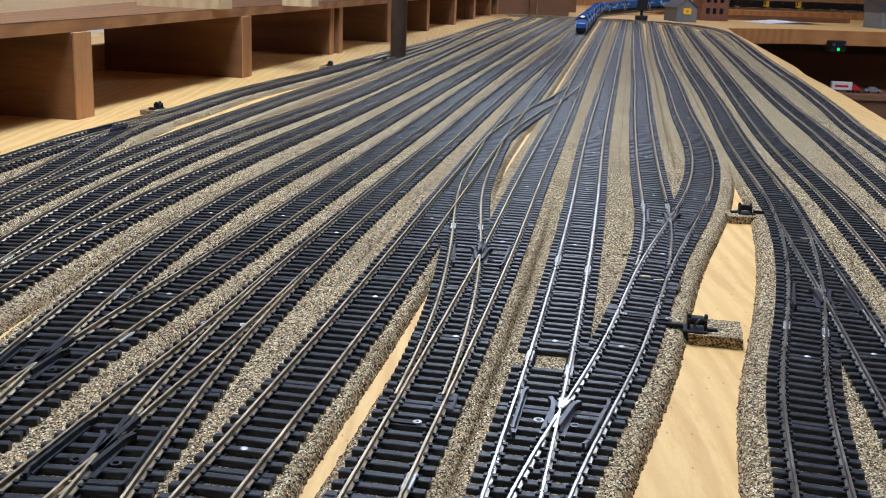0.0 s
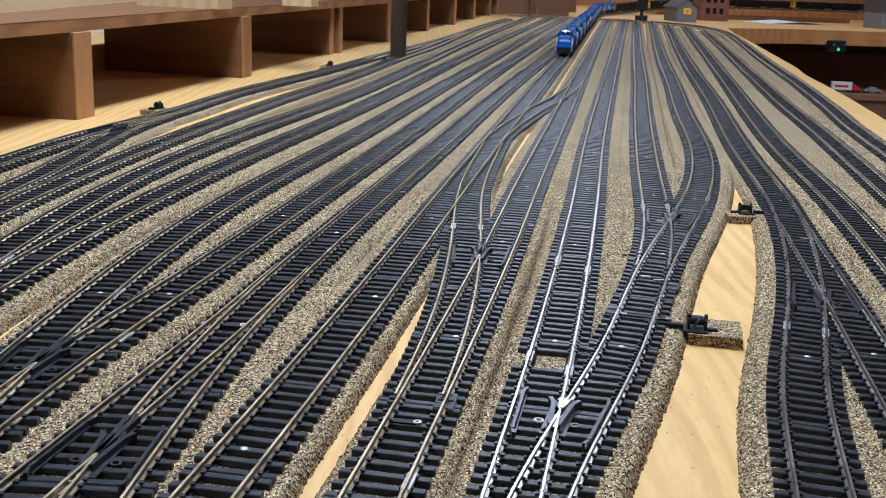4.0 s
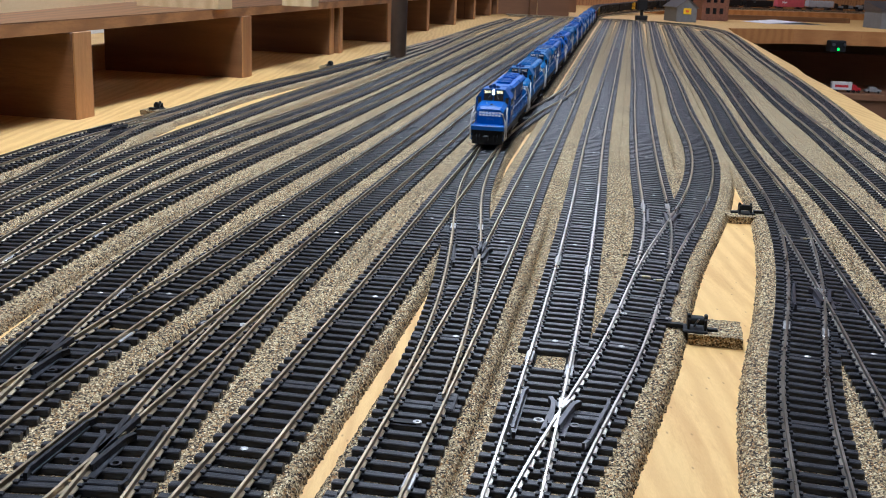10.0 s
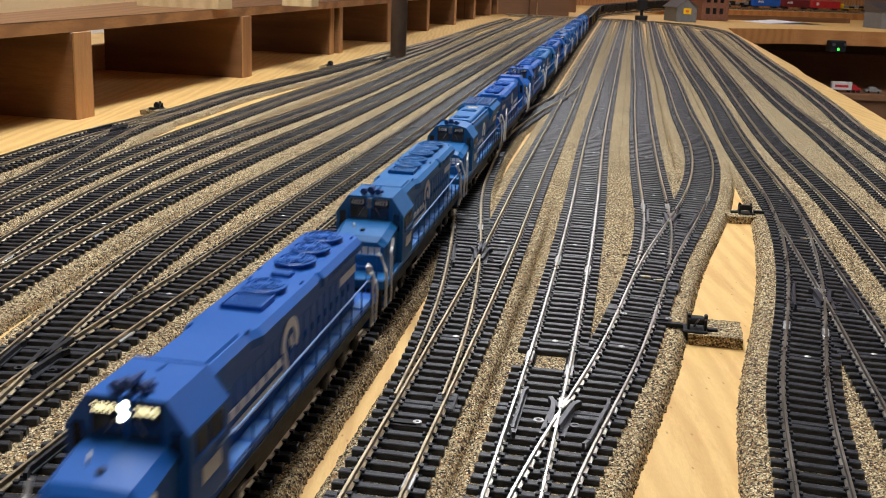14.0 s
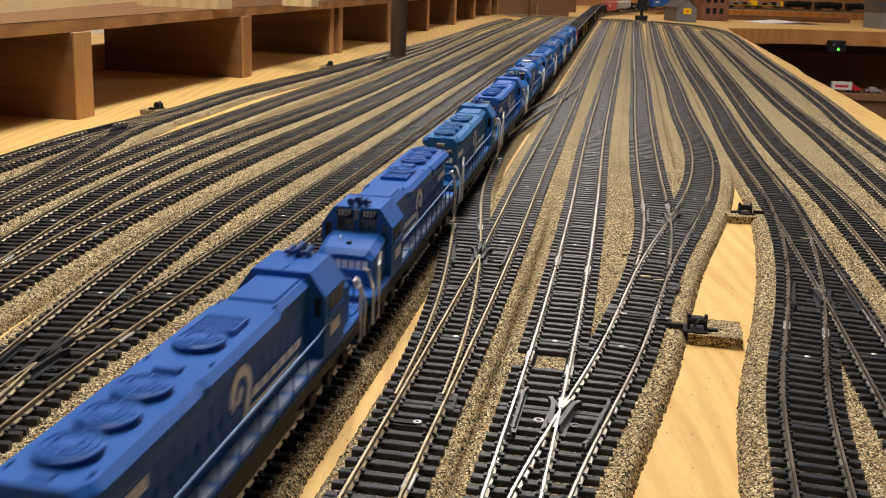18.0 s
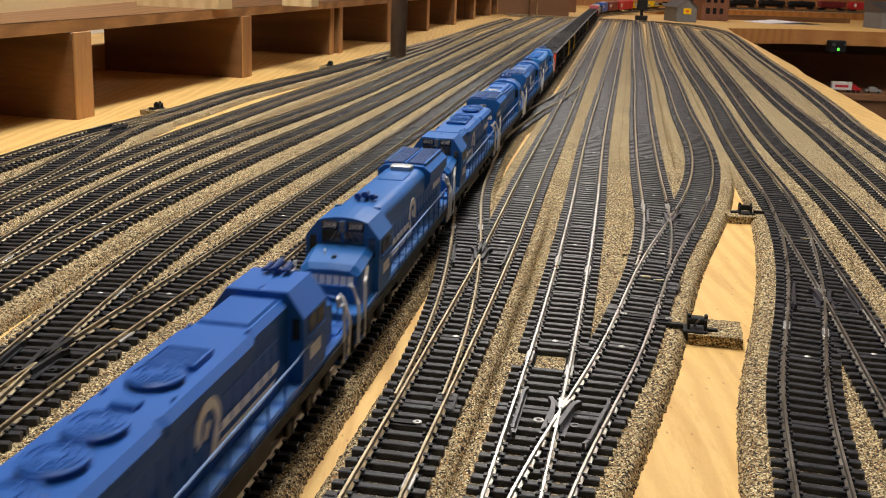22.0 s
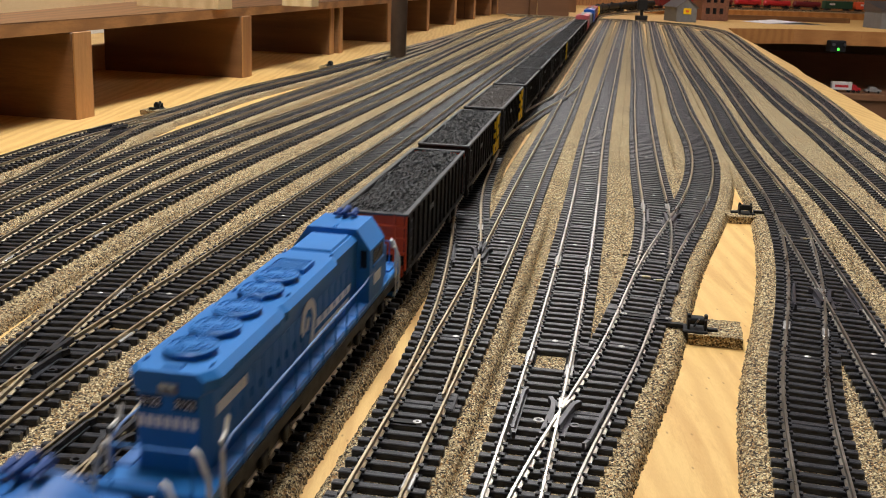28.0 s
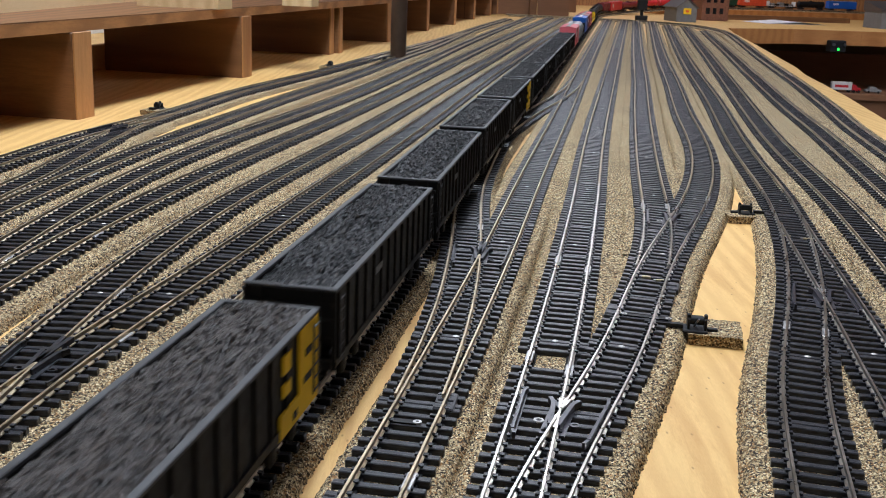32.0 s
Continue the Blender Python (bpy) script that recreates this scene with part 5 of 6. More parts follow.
def locomotive(style, paint, number, lit=False, pale_walk=False, marked=True, fans=(-0.088, -0.070, -0.052), brake=(-0.018,), label=""):
    """Six-axle diesel, cab towards +x. style: 'flat' (square hood and cab), 'round' (rounded hood) or 'arch' (rounded hood, barrel cab roof)."""
    car = thing("locomotive", label, "locomotive", "blue diesel locomotives")
    # frame and walkway
    part("frame", S().box(-0.1155, 0.1155, -0.0172, 0.0172, 0.0165, 0.0200, 0.0006), paint, car)
    part("side_sill", S().box(-0.104, 0.104, -0.0178, -0.0165, 0.0135, 0.0175).box(-0.104, 0.104, 0.0165, 0.0178, 0.0135, 0.0175), BLACK, car)
    for px0 in (0.1135, -0.1160):
        part("pilot", S().box(px0, px0 + 0.0025, -0.0150, 0.0150, 0.0030, 0.0175, 0.0005), BLACK, car)
        for hy in (-0.0105, -0.0075, 0.0070, 0.0100):
            part("air_hose", S().tube([(px0 + 0.00125, hy, 0.0130), (px0 + math.copysign(0.0050, px0), hy, 0.0105), (px0 + math.copysign(0.0052, px0), hy * 0.95, 0.0050)], 0.0006), BLACK, car)
    part("fuel_tank", S().prism([(-0.0150, 0.0060), (-0.0120, 0.0030), (0.0120, 0.0030), (0.0150, 0.0060), (0.0150, 0.0160), (-0.0150, 0.0160)], -0.030, 0.030), BLACK, car)
    bogie(car, 0.068, 3, 0.0215, 0.0064, 0.0170, 0.0095)
    bogie(car, -0.068, 3, 0.0215, 0.0064, 0.0170, 0.0095)
    coupler(car, 0.1155, 1)
    coupler(car, -0.1155, -1)
    half, top, rear_x = flat_hood(car, paint, fans, brake) if style == "flat" else round_hood(car, paint, style == "round")
    door = S().box(0, 0.0068, -0.00025, 0.00025, 0.0225, 0.0400, 0.0002).mesh("hood_door", paint)
    latch = S().box(0, 0.0006, -0.0005, 0.0005, 0.0300, 0.0330).mesh("door_latch", paint)
    plate = S().box(0, 0.0128, -0.0026, 0.0026, 0.0199, 0.0206, 0.0003).mesh("walkway_plate", WALKGREY if pale_walk else WALKBLUE)
    for y in (-1, 1):
        for i in range(17):
            d = part("hood_door", door, paint, car, at=pose(-0.092 + i * 0.0082, y * half, 0))
            part("door_latch", latch, paint, d, at=pose(0.0052, y * 0.0003, 0))
        for i in range(10):
            part("walkway_plate", plate, paint, car, at=pose(-0.1045 + i * 0.0158, y * 0.0143, 0))
    # cab and nose
    if style == "arch":
        outline = [(0.0172, 0.0430)] + [(0.0172 * math.cos(a), 0.0430 + 0.0108 * math.sin(a)) for a in np.linspace(0.15, math.pi - 0.15, 11)] + [(-0.0172, 0.0430)]
    elif style in ("round", "hump"):
        outline = [(0.0174, 0.0445), (0.0116, 0.0520)] + [(0.0116 * k, 0.0520 + 0.0020 * (1 - k * k)) for k in (0.7, 0.35, 0.0, -0.35, -0.7)] + [(-0.0116, 0.0520), (-0.0174, 0.0445)]
    else:
        outline = [(0.0175, 0.0440), (0.0112, 0.0530), (-0.0112, 0.0530), (-0.0175, 0.0440)]
    part("cab", S().prism([(-0.0173, 0.0200), (0.0173, 0.0200)] + outline, 0.0558, 0.0818), paint, car, smooth=style == "arch")
    if style != "arch":
        part("roof_seam", S().box(0.0553, 0.0560, -0.0113, 0.0113, top - 0.0010, 0.0533), paint, car)
    part("nose", skin([[(0.0812, y, z) for y, z in ((-0.0146, 0.0200), (0.0146, 0.0200), (0.0146, 0.0385), (0.0116, 0.0412), (0.0, 0.0416), (-0.0116, 0.0412), (-0.0146, 0.0385))],
                       [(0.1005, y, z) for y, z in ((-0.0140, 0.0200), (0.0140, 0.0200), (0.0140, 0.0345), (0.0106, 0.0376), (0.0, 0.0380), (-0.0106, 0.0376), (-0.0140, 0.0345))],
                       [(0.1030, y, z) for y, z in ((-0.0126, 0.0200), (0.0126, 0.0200), (0.0126, 0.0330), (0.0092, 0.0352), (0.0, 0.0356), (-0.0092, 0.0352), (-0.0126, 0.0330))]]), paint, car, "low nose with bevelled edges")
    part("nose_door", S().box(0.1026, 0.1034, -0.0036, 0.0036, 0.0215, 0.0262, 0.0003), paint, car)
    part("sand_filler", S().cyl(0.0955, 0.0, 0.0388, 0.0012, 0.0010, n=10), BLACK, car)
    part("grab_iron", S().tube([(0.0900, -0.0060, 0.0398), (0.0900, -0.0060, 0.0410), (0.0930, -0.0048, 0.0405), (0.0930, -0.0048, 0.0392)], 0.0003, 5), WHITE, car)
    part("anticlimber", S().box(0.1120, 0.1175, -0.0165, 0.0165, 0.0168, 0.0212, 0.0005).box(0.1030, 0.1120, -0.0150, 0.0150, 0.0198, 0.0208), paint, car)
    for y in (-1, 1):
        part("step_well", S().box(0.1035, 0.1110, *sorted((y * 0.0140, y * 0.0176)), 0.0100, 0.0166), BLACK, car)
    fx = 0.0820
    for y in (-1, 1):
        screen = part("windscreen", S().box(fx - 0.0006, fx + 0.0002, *sorted((y * 0.0007, y * 0.0098)), 0.0415, 0.0476), GLASS, car, "dark cab windscreen")
        part("wiper", S().tube([(fx + 0.0004, y * 0.0030, 0.0474), (fx + 0.0004, y * 0.0055, 0.0432)], 0.00018, 4), GREYRIM, screen)
        dw = part("door_window", S().box(fx - 0.0006, fx + 0.0002, *sorted((y * 0.0122, y * 0.0156)), 0.0362, 0.0448), GLASS, car)
        part("window_frame", S().box(fx - 0.0002, fx + 0.0005, *sorted((y * 0.0118, y * 0.0122)), 0.0356, 0.0454).box(fx - 0.0002, fx + 0.0005, *sorted((y * 0.0156, y * 0.0160)), 0.0356, 0.0446), paint, dw)
        part("number_board", S().box(fx - 0.0006, fx + 0.0005, *sorted((y * 0.0022, y * 0.0100)), 0.0480, 0.0519, 0.0003), BLACK, car, "black number board with lit figures" if lit else "black number board")
        w = part("side_window", S().box(0.0608, 0.0688, *sorted((y * 0.0170, y * 0.0178)), 0.0365, 0.0430).box(0.0703, 0.0778, *sorted((y * 0.0170, y * 0.0178)), 0.0365, 0.0430), GLASS, car)
        part("window_sill", S().box(0.0598, 0.0788, *sorted((y * 0.0174, y * 0.0184)), 0.0352, 0.0362), paint, w)
        part("rear_window", S().box(0.0553, 0.0561, *sorted((y * 0.0132, y * 0.0160)), 0.0360, 0.0440), GLASS, car)
        number_text(car, number, fx + 0.0007, y * 0.0061, 0.0500, 90, BOARDLIT if lit else DECAL)
        part("number_board", S().box(rear_x - 0.0005, rear_x + 0.0004, *sorted((y * 0.0020, y * 0.0088)), 0.0395, 0.0430, 0.0003), BLACK, car)
        number_text(car, number, rear_x - 0.0007, y * 0.0054, 0.0412, -90, DECAL)
    lamp = part("headlamp", S().box(fx - 0.0004, fx + 0.0012, -0.0017, 0.0017, 0.0470, 0.0526, 0.0004), paint, car)
    for z in (0.0485, 0.0512):
        part("lens", S().cyl(fx + 0.0011, 0, z, 0.0013, 0.0004, "x", 12), LIT if lit else GREYRIM, lamp)
    part("rear_headlamp", S().box(rear_x - 0.0008, rear_x + 0.0006, -0.0030, 0.0030, 0.0440, 0.0470, 0.0004).cyl(rear_x - 0.0018, 0.0014, 0.0455, 0.0011, 0.0014, "x", 12).cyl(rear_x - 0.0018, -0.0014, 0.0455, 0.0011, 0.0014, "x", 12), GREYRIM, car)
    roof = 0.0528 if style != "arch" else 0.0536
    if style == "round":
        hx0, roof = 0.0360, 0.0524
    else:
        hx0 = 0.0740
    if number != "6045":
        horn = part("horn", S().cyl(hx0, -0.0036, roof + 0.0024, 0.0006, 0.0070, "x", 10, 0.0017).cyl(hx0 - 0.002, 0.0, roof + 0.0034, 0.0006, 0.0090, "x", 10, 0.0017).cyl(hx0, 0.0036, roof + 0.0024, 0.0006, 0.0060, "x", 10, 0.0015), DARKBLUE, car, "triple air horn")
        part("horn_bracket", S().box(hx0 + 0.0010, hx0 + 0.0026, -0.0055, 0.0055, roof + 0.0012, roof + 0.0026, 0.0003).box(hx0 + 0.0012, hx0 + 0.0024, -0.0010, 0.0010, roof - 0.0004, roof + 0.0034), DARKBLUE, horn)
    part("roof_antenna", S().box(0.0585, 0.0630, -0.0010, 0.0004, roof - 0.0002, roof + 0.0008, 0.0003), paint, car)
    lettering(car, (0.1030, 0.0003, 0.0288), "y", 7, 0.0026, 0.0042, 0.0006, "nose_lettering")
    lettering(car, (rear_x - 0.0002, 0.0006, 0.0335), "y", 7, 0.0021, 0.0034, 0.0006, "end_lettering")
    for y in (-1, 1):
        if marked:
            swoosh(car, y * (half + 0.0003))
        lettering(car, (-0.0850, y * (half + 0.0003), 0.0355), "x", 7, 0.0028, 0.0036, 0.0006, "side_lettering")
        lettering(car, (0.0688, y * 0.0176, 0.0265), "x", 4, 0.0024, 0.0050, 0.0008, "cab_number_patch")
        rail = part("side_rail", S().tube([(0.0640, y * 0.0178, 0.0325), (0.0560, y * 0.0172, 0.0322), (0.0500, y * 0.0170, 0.0310), (-0.0990, y * 0.0170, 0.0310), (-0.1050, y * 0.0170, 0.0290)], 0.00046, 6), RAILBLUE, car, "thin handrail along the walkway")
        post = S().tube([(0, y * 0.0172, 0.0185), (0, y * 0.0170, 0.0310)], 0.00036, 5).box(-0.0007, 0.0007, *sorted((y * 0.0168, y * 0.0176)), 0.0176, 0.0206).mesh("stanchion", paint)
        for i in range(10):
            part("stanchion", post, paint, rail, at=pose(-0.1052 + i * 0.0158, 0, 0))
    end_rails(car, 0.1150, 1, paint)
    end_rails(car, -0.1150, -1, paint)
    car.scale = BULK
    return car


RIB = S().box(0, 0.0012, -0.0006, 0.0006, 0.0135, 0.0388).mesh("side_rib", BLACK)


def hopper(body, ends, panel, seed, label):
    """Open coal hopper with ribbed sides, heaped with coal."""
    car = thing("coal_hopper", label, "hopper car", "coal hopper cars")
    hx, hy, top, low = 0.0955, 0.0167, 0.0412, 0.0135
    for y in (-1, 1):
        part("side_sheet", S().box(-hx, hx, *sorted((y * (hy - 0.0012), y * (hy - 0.0003))), low, top - 0.001), body, car)
        for i in range(14):
            part("side_rib", RIB, body, car, at=pose(-hx + 0.004 + i * (2 * hx - 0.0085) / 13, y * (hy + 0.0002), 0))
        part("top_rail", S().box(-hx, hx, *sorted((y * (hy - 0.0016), y * (hy + 0.0009))), top - 0.0012, top, 0.0003), BLACKRIM, car, "worn black top rail")
        part("side_sill", S().box(-hx, hx, *sorted((y * (hy - 0.0016), y * (hy + 0.0006))), low - 0.0024, low + 0.0004), body, car)
        if panel is not None:
            y0, y1 = sorted((y * (hy + 0.0001), y * (hy + 0.0010)))
            part("end_panel", S().box(-hx + 0.001, -hx + 0.021, y0, y1, low - 0.003, top - 0.0014), panel, car, "yellow side panel at one end")
            part("end_panel", S().box(-hx + 0.021, -hx + 0.040, y0, y1, low - 0.003, low + 0.0050), panel, car, "yellow side panel at one end")
            for m0, m1 in ((0.0100, 0.0140), (0.0175, 0.0235)):
                part("side_patch", S().box(-hx + 0.030, -hx + 0.037, y0, y1, low + m0, low + m1), panel, car, "yellow patch")
            for m0, m1, m2 in ((0.008, 0.017, 0.008), (0.008, 0.015, 0.017), (0.024, 0.028, 0.000)):
                part("panel_mark", S().box(-hx + m0, -hx + m1, *sorted((y * (hy + 0.0010), y * (hy + 0.0012))), low + m2 - 0.001, low + m2 + 0.0015), BLACK, car)
        lettering(car, (0.030, y * (hy + 0.0010), 0.0300), "x", 4, 0.0020, 0.0030, 0.0010, material=GREYRIM)
    for s2 in (-1, 1):
        part("end_sheet", S().box(*sorted((s2 * (hx - 0.0010), s2 * hx)), -hy + 0.0004, hy - 0.0004, low + 0.008, top - 0.001), ends, car)
        for z in (0.0210, 0.0280, 0.0340):
            part("end_beam", S().box(*sorted((s2 * hx, s2 * (hx + 0.0012))), -hy + 0.0006, hy - 0.0006, z, z + 0.0014, 0.0002), ends, car)
        for y in (-0.0172, -0.0115, 0.0105, 0.0162):
            part("end_post", S().box(*sorted((s2 * hx, s2 * (hx + 0.0011))), y, y + 0.0010, low, top - 0.001), ends, car)
        part("top_rail", S().box(*sorted((s2 * (hx - 0.0014), s2 * (hx + 0.0010))), -hy - 0.0009, hy + 0.0009, top - 0.0012, top + 0.0001, 0.0003), BLACKRIM, car)
        part("end_sill", S().box(*sorted((s2 * (hx - 0.004), s2 * (hx + 0.0020))), -hy + 0.001, hy - 0.001, low - 0.003, low + 0.001, 0.0004), ends, car)
        for y in (-hy - 0.0016, hy + 0.0016):
            lad = S()
            for i in range(6):
                lad.tube([(s2 * (hx - 0.0015), y, low + 0.001 + i * 0.0045), (s2 * (hx - 0.0075), y, low + 0.001 + i * 0.0045)], 0.00030, 5)
            for xx in (0.0015, 0.0075):
                lad.tube([(s2 * (hx - xx), y, low), (s2 * (hx - xx), y, low + 0.0245)], 0.00030, 5)
            part("ladder", lad, BLACKRIM, car)
        coupler(car, s2 * hx, s2)
        bogie(car, s2 * 0.066, 2, 0.0200, 0.0053, low - 0.002)
    part("floor_hopper", S().prism([(-0.0168, low - 0.002), (-0.006, 0.0045), (0.006, 0.0045), (0.0168, low - 0.002)], -0.048, 0.048), BLACK, car)
    # heap of coal
    rg = np.random.RandomState(seed)
    nx, ny = 96, 20
    px, py = np.linspace(-hx + 0.0012, hx - 0.0012, nx), np.linspace(-hy + 0.0014, hy - 0.0014, ny)
    hump = 0.0022 * np.sin(np.linspace(0, math.pi, 5 * nx))[::5]
    zs = top - 0.0026 + 0.0022 * np.cos(np.linspace(-1.4, 1.4, ny))[None, :] + rg.uniform(-0.0009, 0.0012, (nx, ny)) + 0.0008 * np.sin(px * 90 + seed)[:, None] + 0.3 * hump[:, None]
    vs = [(px[i] + rg.uniform(-0.0004, 0.0004), py[j], zs[i, j]) for i in range(nx) for j in range(ny)]
    fs = [(i * ny + j, (i + 1) * ny + j, (i + 1) * ny + j + 1, i * ny + j + 1) for i in range(nx - 1) for j in range(ny - 1)]
    lump = S().add(vs, fs)
    for k in range(760):
        cx, cy = rg.uniform(-hx + 0.004, hx - 0.004), rg.uniform(-hy + 0.003, hy - 0.003)
        r = rg.uniform(0.0005, 0.0011)
        i, j = int((cx + hx) / (2 * hx) * (nx - 1)), int((cy + hy) / (2 * hy) * (ny - 1))
        cz = zs[i, j] + r * 0.3
        o = [(cx + r * dx * rg.uniform(0.6, 1.2), cy + r * dy * rg.uniform(0.6, 1.2), cz + r * dz * rg.uniform(0.5, 1.0))
             for dx, dy, dz in ((1, 0, 0), (0, 1, 0), (-1, 0, 0), (0, -1, 0), (0, 0, 1), (0, 0, -1))]
        lump.add(o, [(0, 1, 4), (1, 2, 4), (2, 3, 4), (3, 0, 4), (1, 0, 5), (2, 1, 5), (3, 2, 5), (0, 3, 5)])
    part("coal_load", lump, GREY_COAL if seed == 22 else COAL, car, "heap of dusty grey coal" if seed == 22 else "heap of black coal")
    return car


def freight_car(kind, colour, seed):
    """Box car, tank car, covered hopper or loaded flat car of the far part of the train."""
    mat = CAR_PAINT[colour]
    words = {"box": "box car", "tank": "tank car", "hopper": "covered hopper car", "flat": "flat car with a low load"}[kind]
    car = thing({"box": "box_car", "tank": "tank_car", "hopper": "covered_hopper", "flat": "flat_car"}[kind], colour + " model " + words + " in the freight train", words.split(" with")[0], "freight cars")
    hx = 0.088
    part("underframe", S().box(-hx, hx, -0.0150, 0.0150, 0.0105, 0.0135), BLACK, car)
    if kind == "box":
        body = part("body", S().prism([(-0.0172, 0.0120), (0.0172, 0.0120), (0.0172, 0.0500), (0.0, 0.0525), (-0.0172, 0.0500)], -hx, hx), mat, car)
        for y in (-1, 1):
            part("sliding_door", S().box(-0.016, 0.016, *sorted((y * 0.0171, y * 0.0180)), 0.0135, 0.0480, 0.0003), mat, car)
            part("side_mark", S().cyl(0.058, y * 0.0172, 0.033, 0.0095, y * 0.0004, "y", 20), WHITE, car, "white round mark") if colour == "red" else lettering(car, (0.045, y * 0.0174, 0.030), "x", 5, 0.005, 0.010, 0.002)
        part("roof_walk", S().box(-hx, hx, -0.0035, 0.0035, 0.0522, 0.0530), WHITE if colour == "blue" else GREYRIM, car)
    elif kind == "tank":
        part("tank", S().cyl(-hx + 0.006, 0, 0.0290, 0.0150, 2 * hx - 0.012, "x", 28).cyl(-hx + 0.001, 0, 0.0290, 0.0100, 0.005, "x", 28, 0.0150).cyl(hx - 0.006, 0, 0.0290, 0.0150, 0.005, "x", 28, 0.0100), mat, car, smooth=True)
        part("dome", S().cyl(0, 0, 0.0430, 0.0055, 0.0060, "z", 18), mat, car, smooth=True)
        part("walkway", S().box(-0.020, 0.020, -0.0100, 0.0100, 0.0440, 0.0448), BLACK, car)
        part("saddle", S().box(-0.060, -0.050, -0.0120, 0.0120, 0.0130, 0.0200).box(0.050, 0.060, -0.0120, 0.0120, 0.0130, 0.0200), BLACK, car)
    elif kind == "hopper":
        part("body", S().prism([(-0.0172, 0.0180), (0.0172, 0.0180), (0.0172, 0.0460), (0.0120, 0.0500), (-0.0120, 0.0500), (-0.0172, 0.0460)], -hx + 0.006, hx - 0.006), mat, car)
        ribs = S()
        for i in range(11):
            for y in (-1, 1):
                ribs.box(-0.080 + i * 0.0158, -0.0785 + i * 0.0158, *sorted((y * 0.0171, y * 0.0180)), 0.0180, 0.0455)
        part("side_ribs", ribs, mat, car)
        for i in (-1, 0, 1):
            part("bay", S().loft([(i * 0.045 - 0.018, -0.012, 0.018), (i * 0.045 + 0.018, -0.012, 0.018), (i * 0.045 + 0.018, 0.012, 0.018), (i * 0.045 - 0.018, 0.012, 0.018)][::-1],
                                 [(i * 0.045 - 0.006, -0.006, 0.007), (i * 0.045 + 0.006, -0.006, 0.007), (i * 0.045 + 0.006, 0.006, 0.007), (i * 0.045 - 0.006, 0.006, 0.007)][::-1]), mat, car)
            part("hatch", S().cyl(i * 0.045, 0, 0.0498, 0.0045, 0.0015, "z", 14), mat, car)
    else:
        part("deck", S().box(-hx, hx, -0.0168, 0.0168, 0.0135, 0.0160), mat, car)
        part("bulkhead", S().box(-hx, -hx + 0.002, -0.0165, 0.0165, 0.0160, 0.0390).box(hx - 0.002, hx, -0.0165, 0.0165, 0.0160, 0.0390), YELLOW if colour == "yellow" else mat, car)
        for i in range(5):
            part("load", S().box(-0.075 + i * 0.031, -0.047 + i * 0.031, -0.0140, 0.0140, 0.0160, 0.0260 + 0.004 * ((i * 7 + seed) % 3), 0.001), BLACK if i % 2 else GREYRIM, car, "dark stacked load")
    for s2 in (-1, 1):
        coupler(car, s2 * hx, s2)
        bogie(car, s2 * 0.062, 2, 0.0200, 0.0053, 0.0108)
    return car


# ---- buildings and bench at the far end ----
def cottage(x, y, turn):
    b = thing("model_building", "grey model building with a gable roof and a yellow sign", "model building", at=pose(x, y, 0.0002, 0, 0, turn))
    part("wall", S().prism([(-0.060, 0), (0.060, 0), (0.060, 0.078), (0, 0.120), (-0.060, 0.078)], -0.10, 0.10), GREYB, b)
    part("roof", S().loft([(-0.108, -0.068, 0.073), (-0.108, 0.0, 0.1225), (-0.108, 0.0, 0.1265), (-0.108, -0.070, 0.077)], [(0.108, -0.068, 0.073), (0.108, 0.0, 0.1225), (0.108, 0.0, 0.1265), (0.108, -0.070, 0.077)])
         .loft([(-0.108, 0.0, 0.1226), (-0.108, 0.068, 0.073), (-0.108, 0.070, 0.077), (-0.108, 0.0, 0.1266)], [(0.108, 0.0, 0.1226), (0.108, 0.068, 0.073), (0.108, 0.070, 0.077), (0.108, 0.0, 0.1266)]), FROG, b)
    sign = part("sign", S().box(-0.103, -0.1005, -0.024, 0.022, 0.042, 0.074, 0.001), YELLOW, b, "yellow sign")
    part("sign_mark", S().box(-0.1036, -0.1030, -0.010, 0.008, 0.052, 0.063), CAR_PAINT["orange"], sign)
    return b


cottage(0.985, 4.66, 98).scale = (0.8, 0.74, 0.78)
barn = thing("model_building", "brown brick model building with dark windows", "model building", at=pose(1.178, 4.93, 0.0002, 0, 0, 12))
part("wall", S().box(-0.065, 0.065, -0.05, 0.05, 0, 0.13), BRICK, barn)
for wx in (-0.045, -0.012, 0.021):
    for wz in (0.03, 0.08):
        part("window", S().box(wx, wx + 0.018, -0.0508, -0.0495, wz, wz + 0.026), GLASS, barn)
part("roof", S().box(-0.068, 0.068, -0.053, 0.053, 0.13, 0.136), FROG, barn)
shed = thing("model_building", "long grey model warehouse with a sloping roof", "model building", at=pose(2.02, 4.80, 0.0002, 0, 0, 6))
part("wall", S().box(-0.145, 0.25, -0.06, 0.10, 0, 0.075), GREYB, shed)
part("roof", S().prism([(-0.066, 0.074), (0.106, 0.074), (0.106, 0.118), (-0.066, 0.082)], -0.15, 0.255), FROG, shed)
for i in range(6):
    part("door", S().box(-0.12 + i * 0.06, -0.085 + i * 0.06, -0.0608, -0.0595, 0.004, 0.05), FROG, shed)
tower = thing("signal_bridge", "dark model signal mast beside the far curve", "signal mast", at=pose(0.790, 4.50, 0.0002))
part("mast", S().box(-0.006, 0.006, -0.006, 0.006, 0, 0.12, 0.001), BLACK, tower)
part("cabin", S().box(-0.020, 0.020, -0.014, 0.014, 0.045, 0.088, 0.002), BLACK, tower)
part("base", S().box(-0.024, 0.024, -0.016, 0.016, 0, 0.022, 0.002), BLACK, tower)
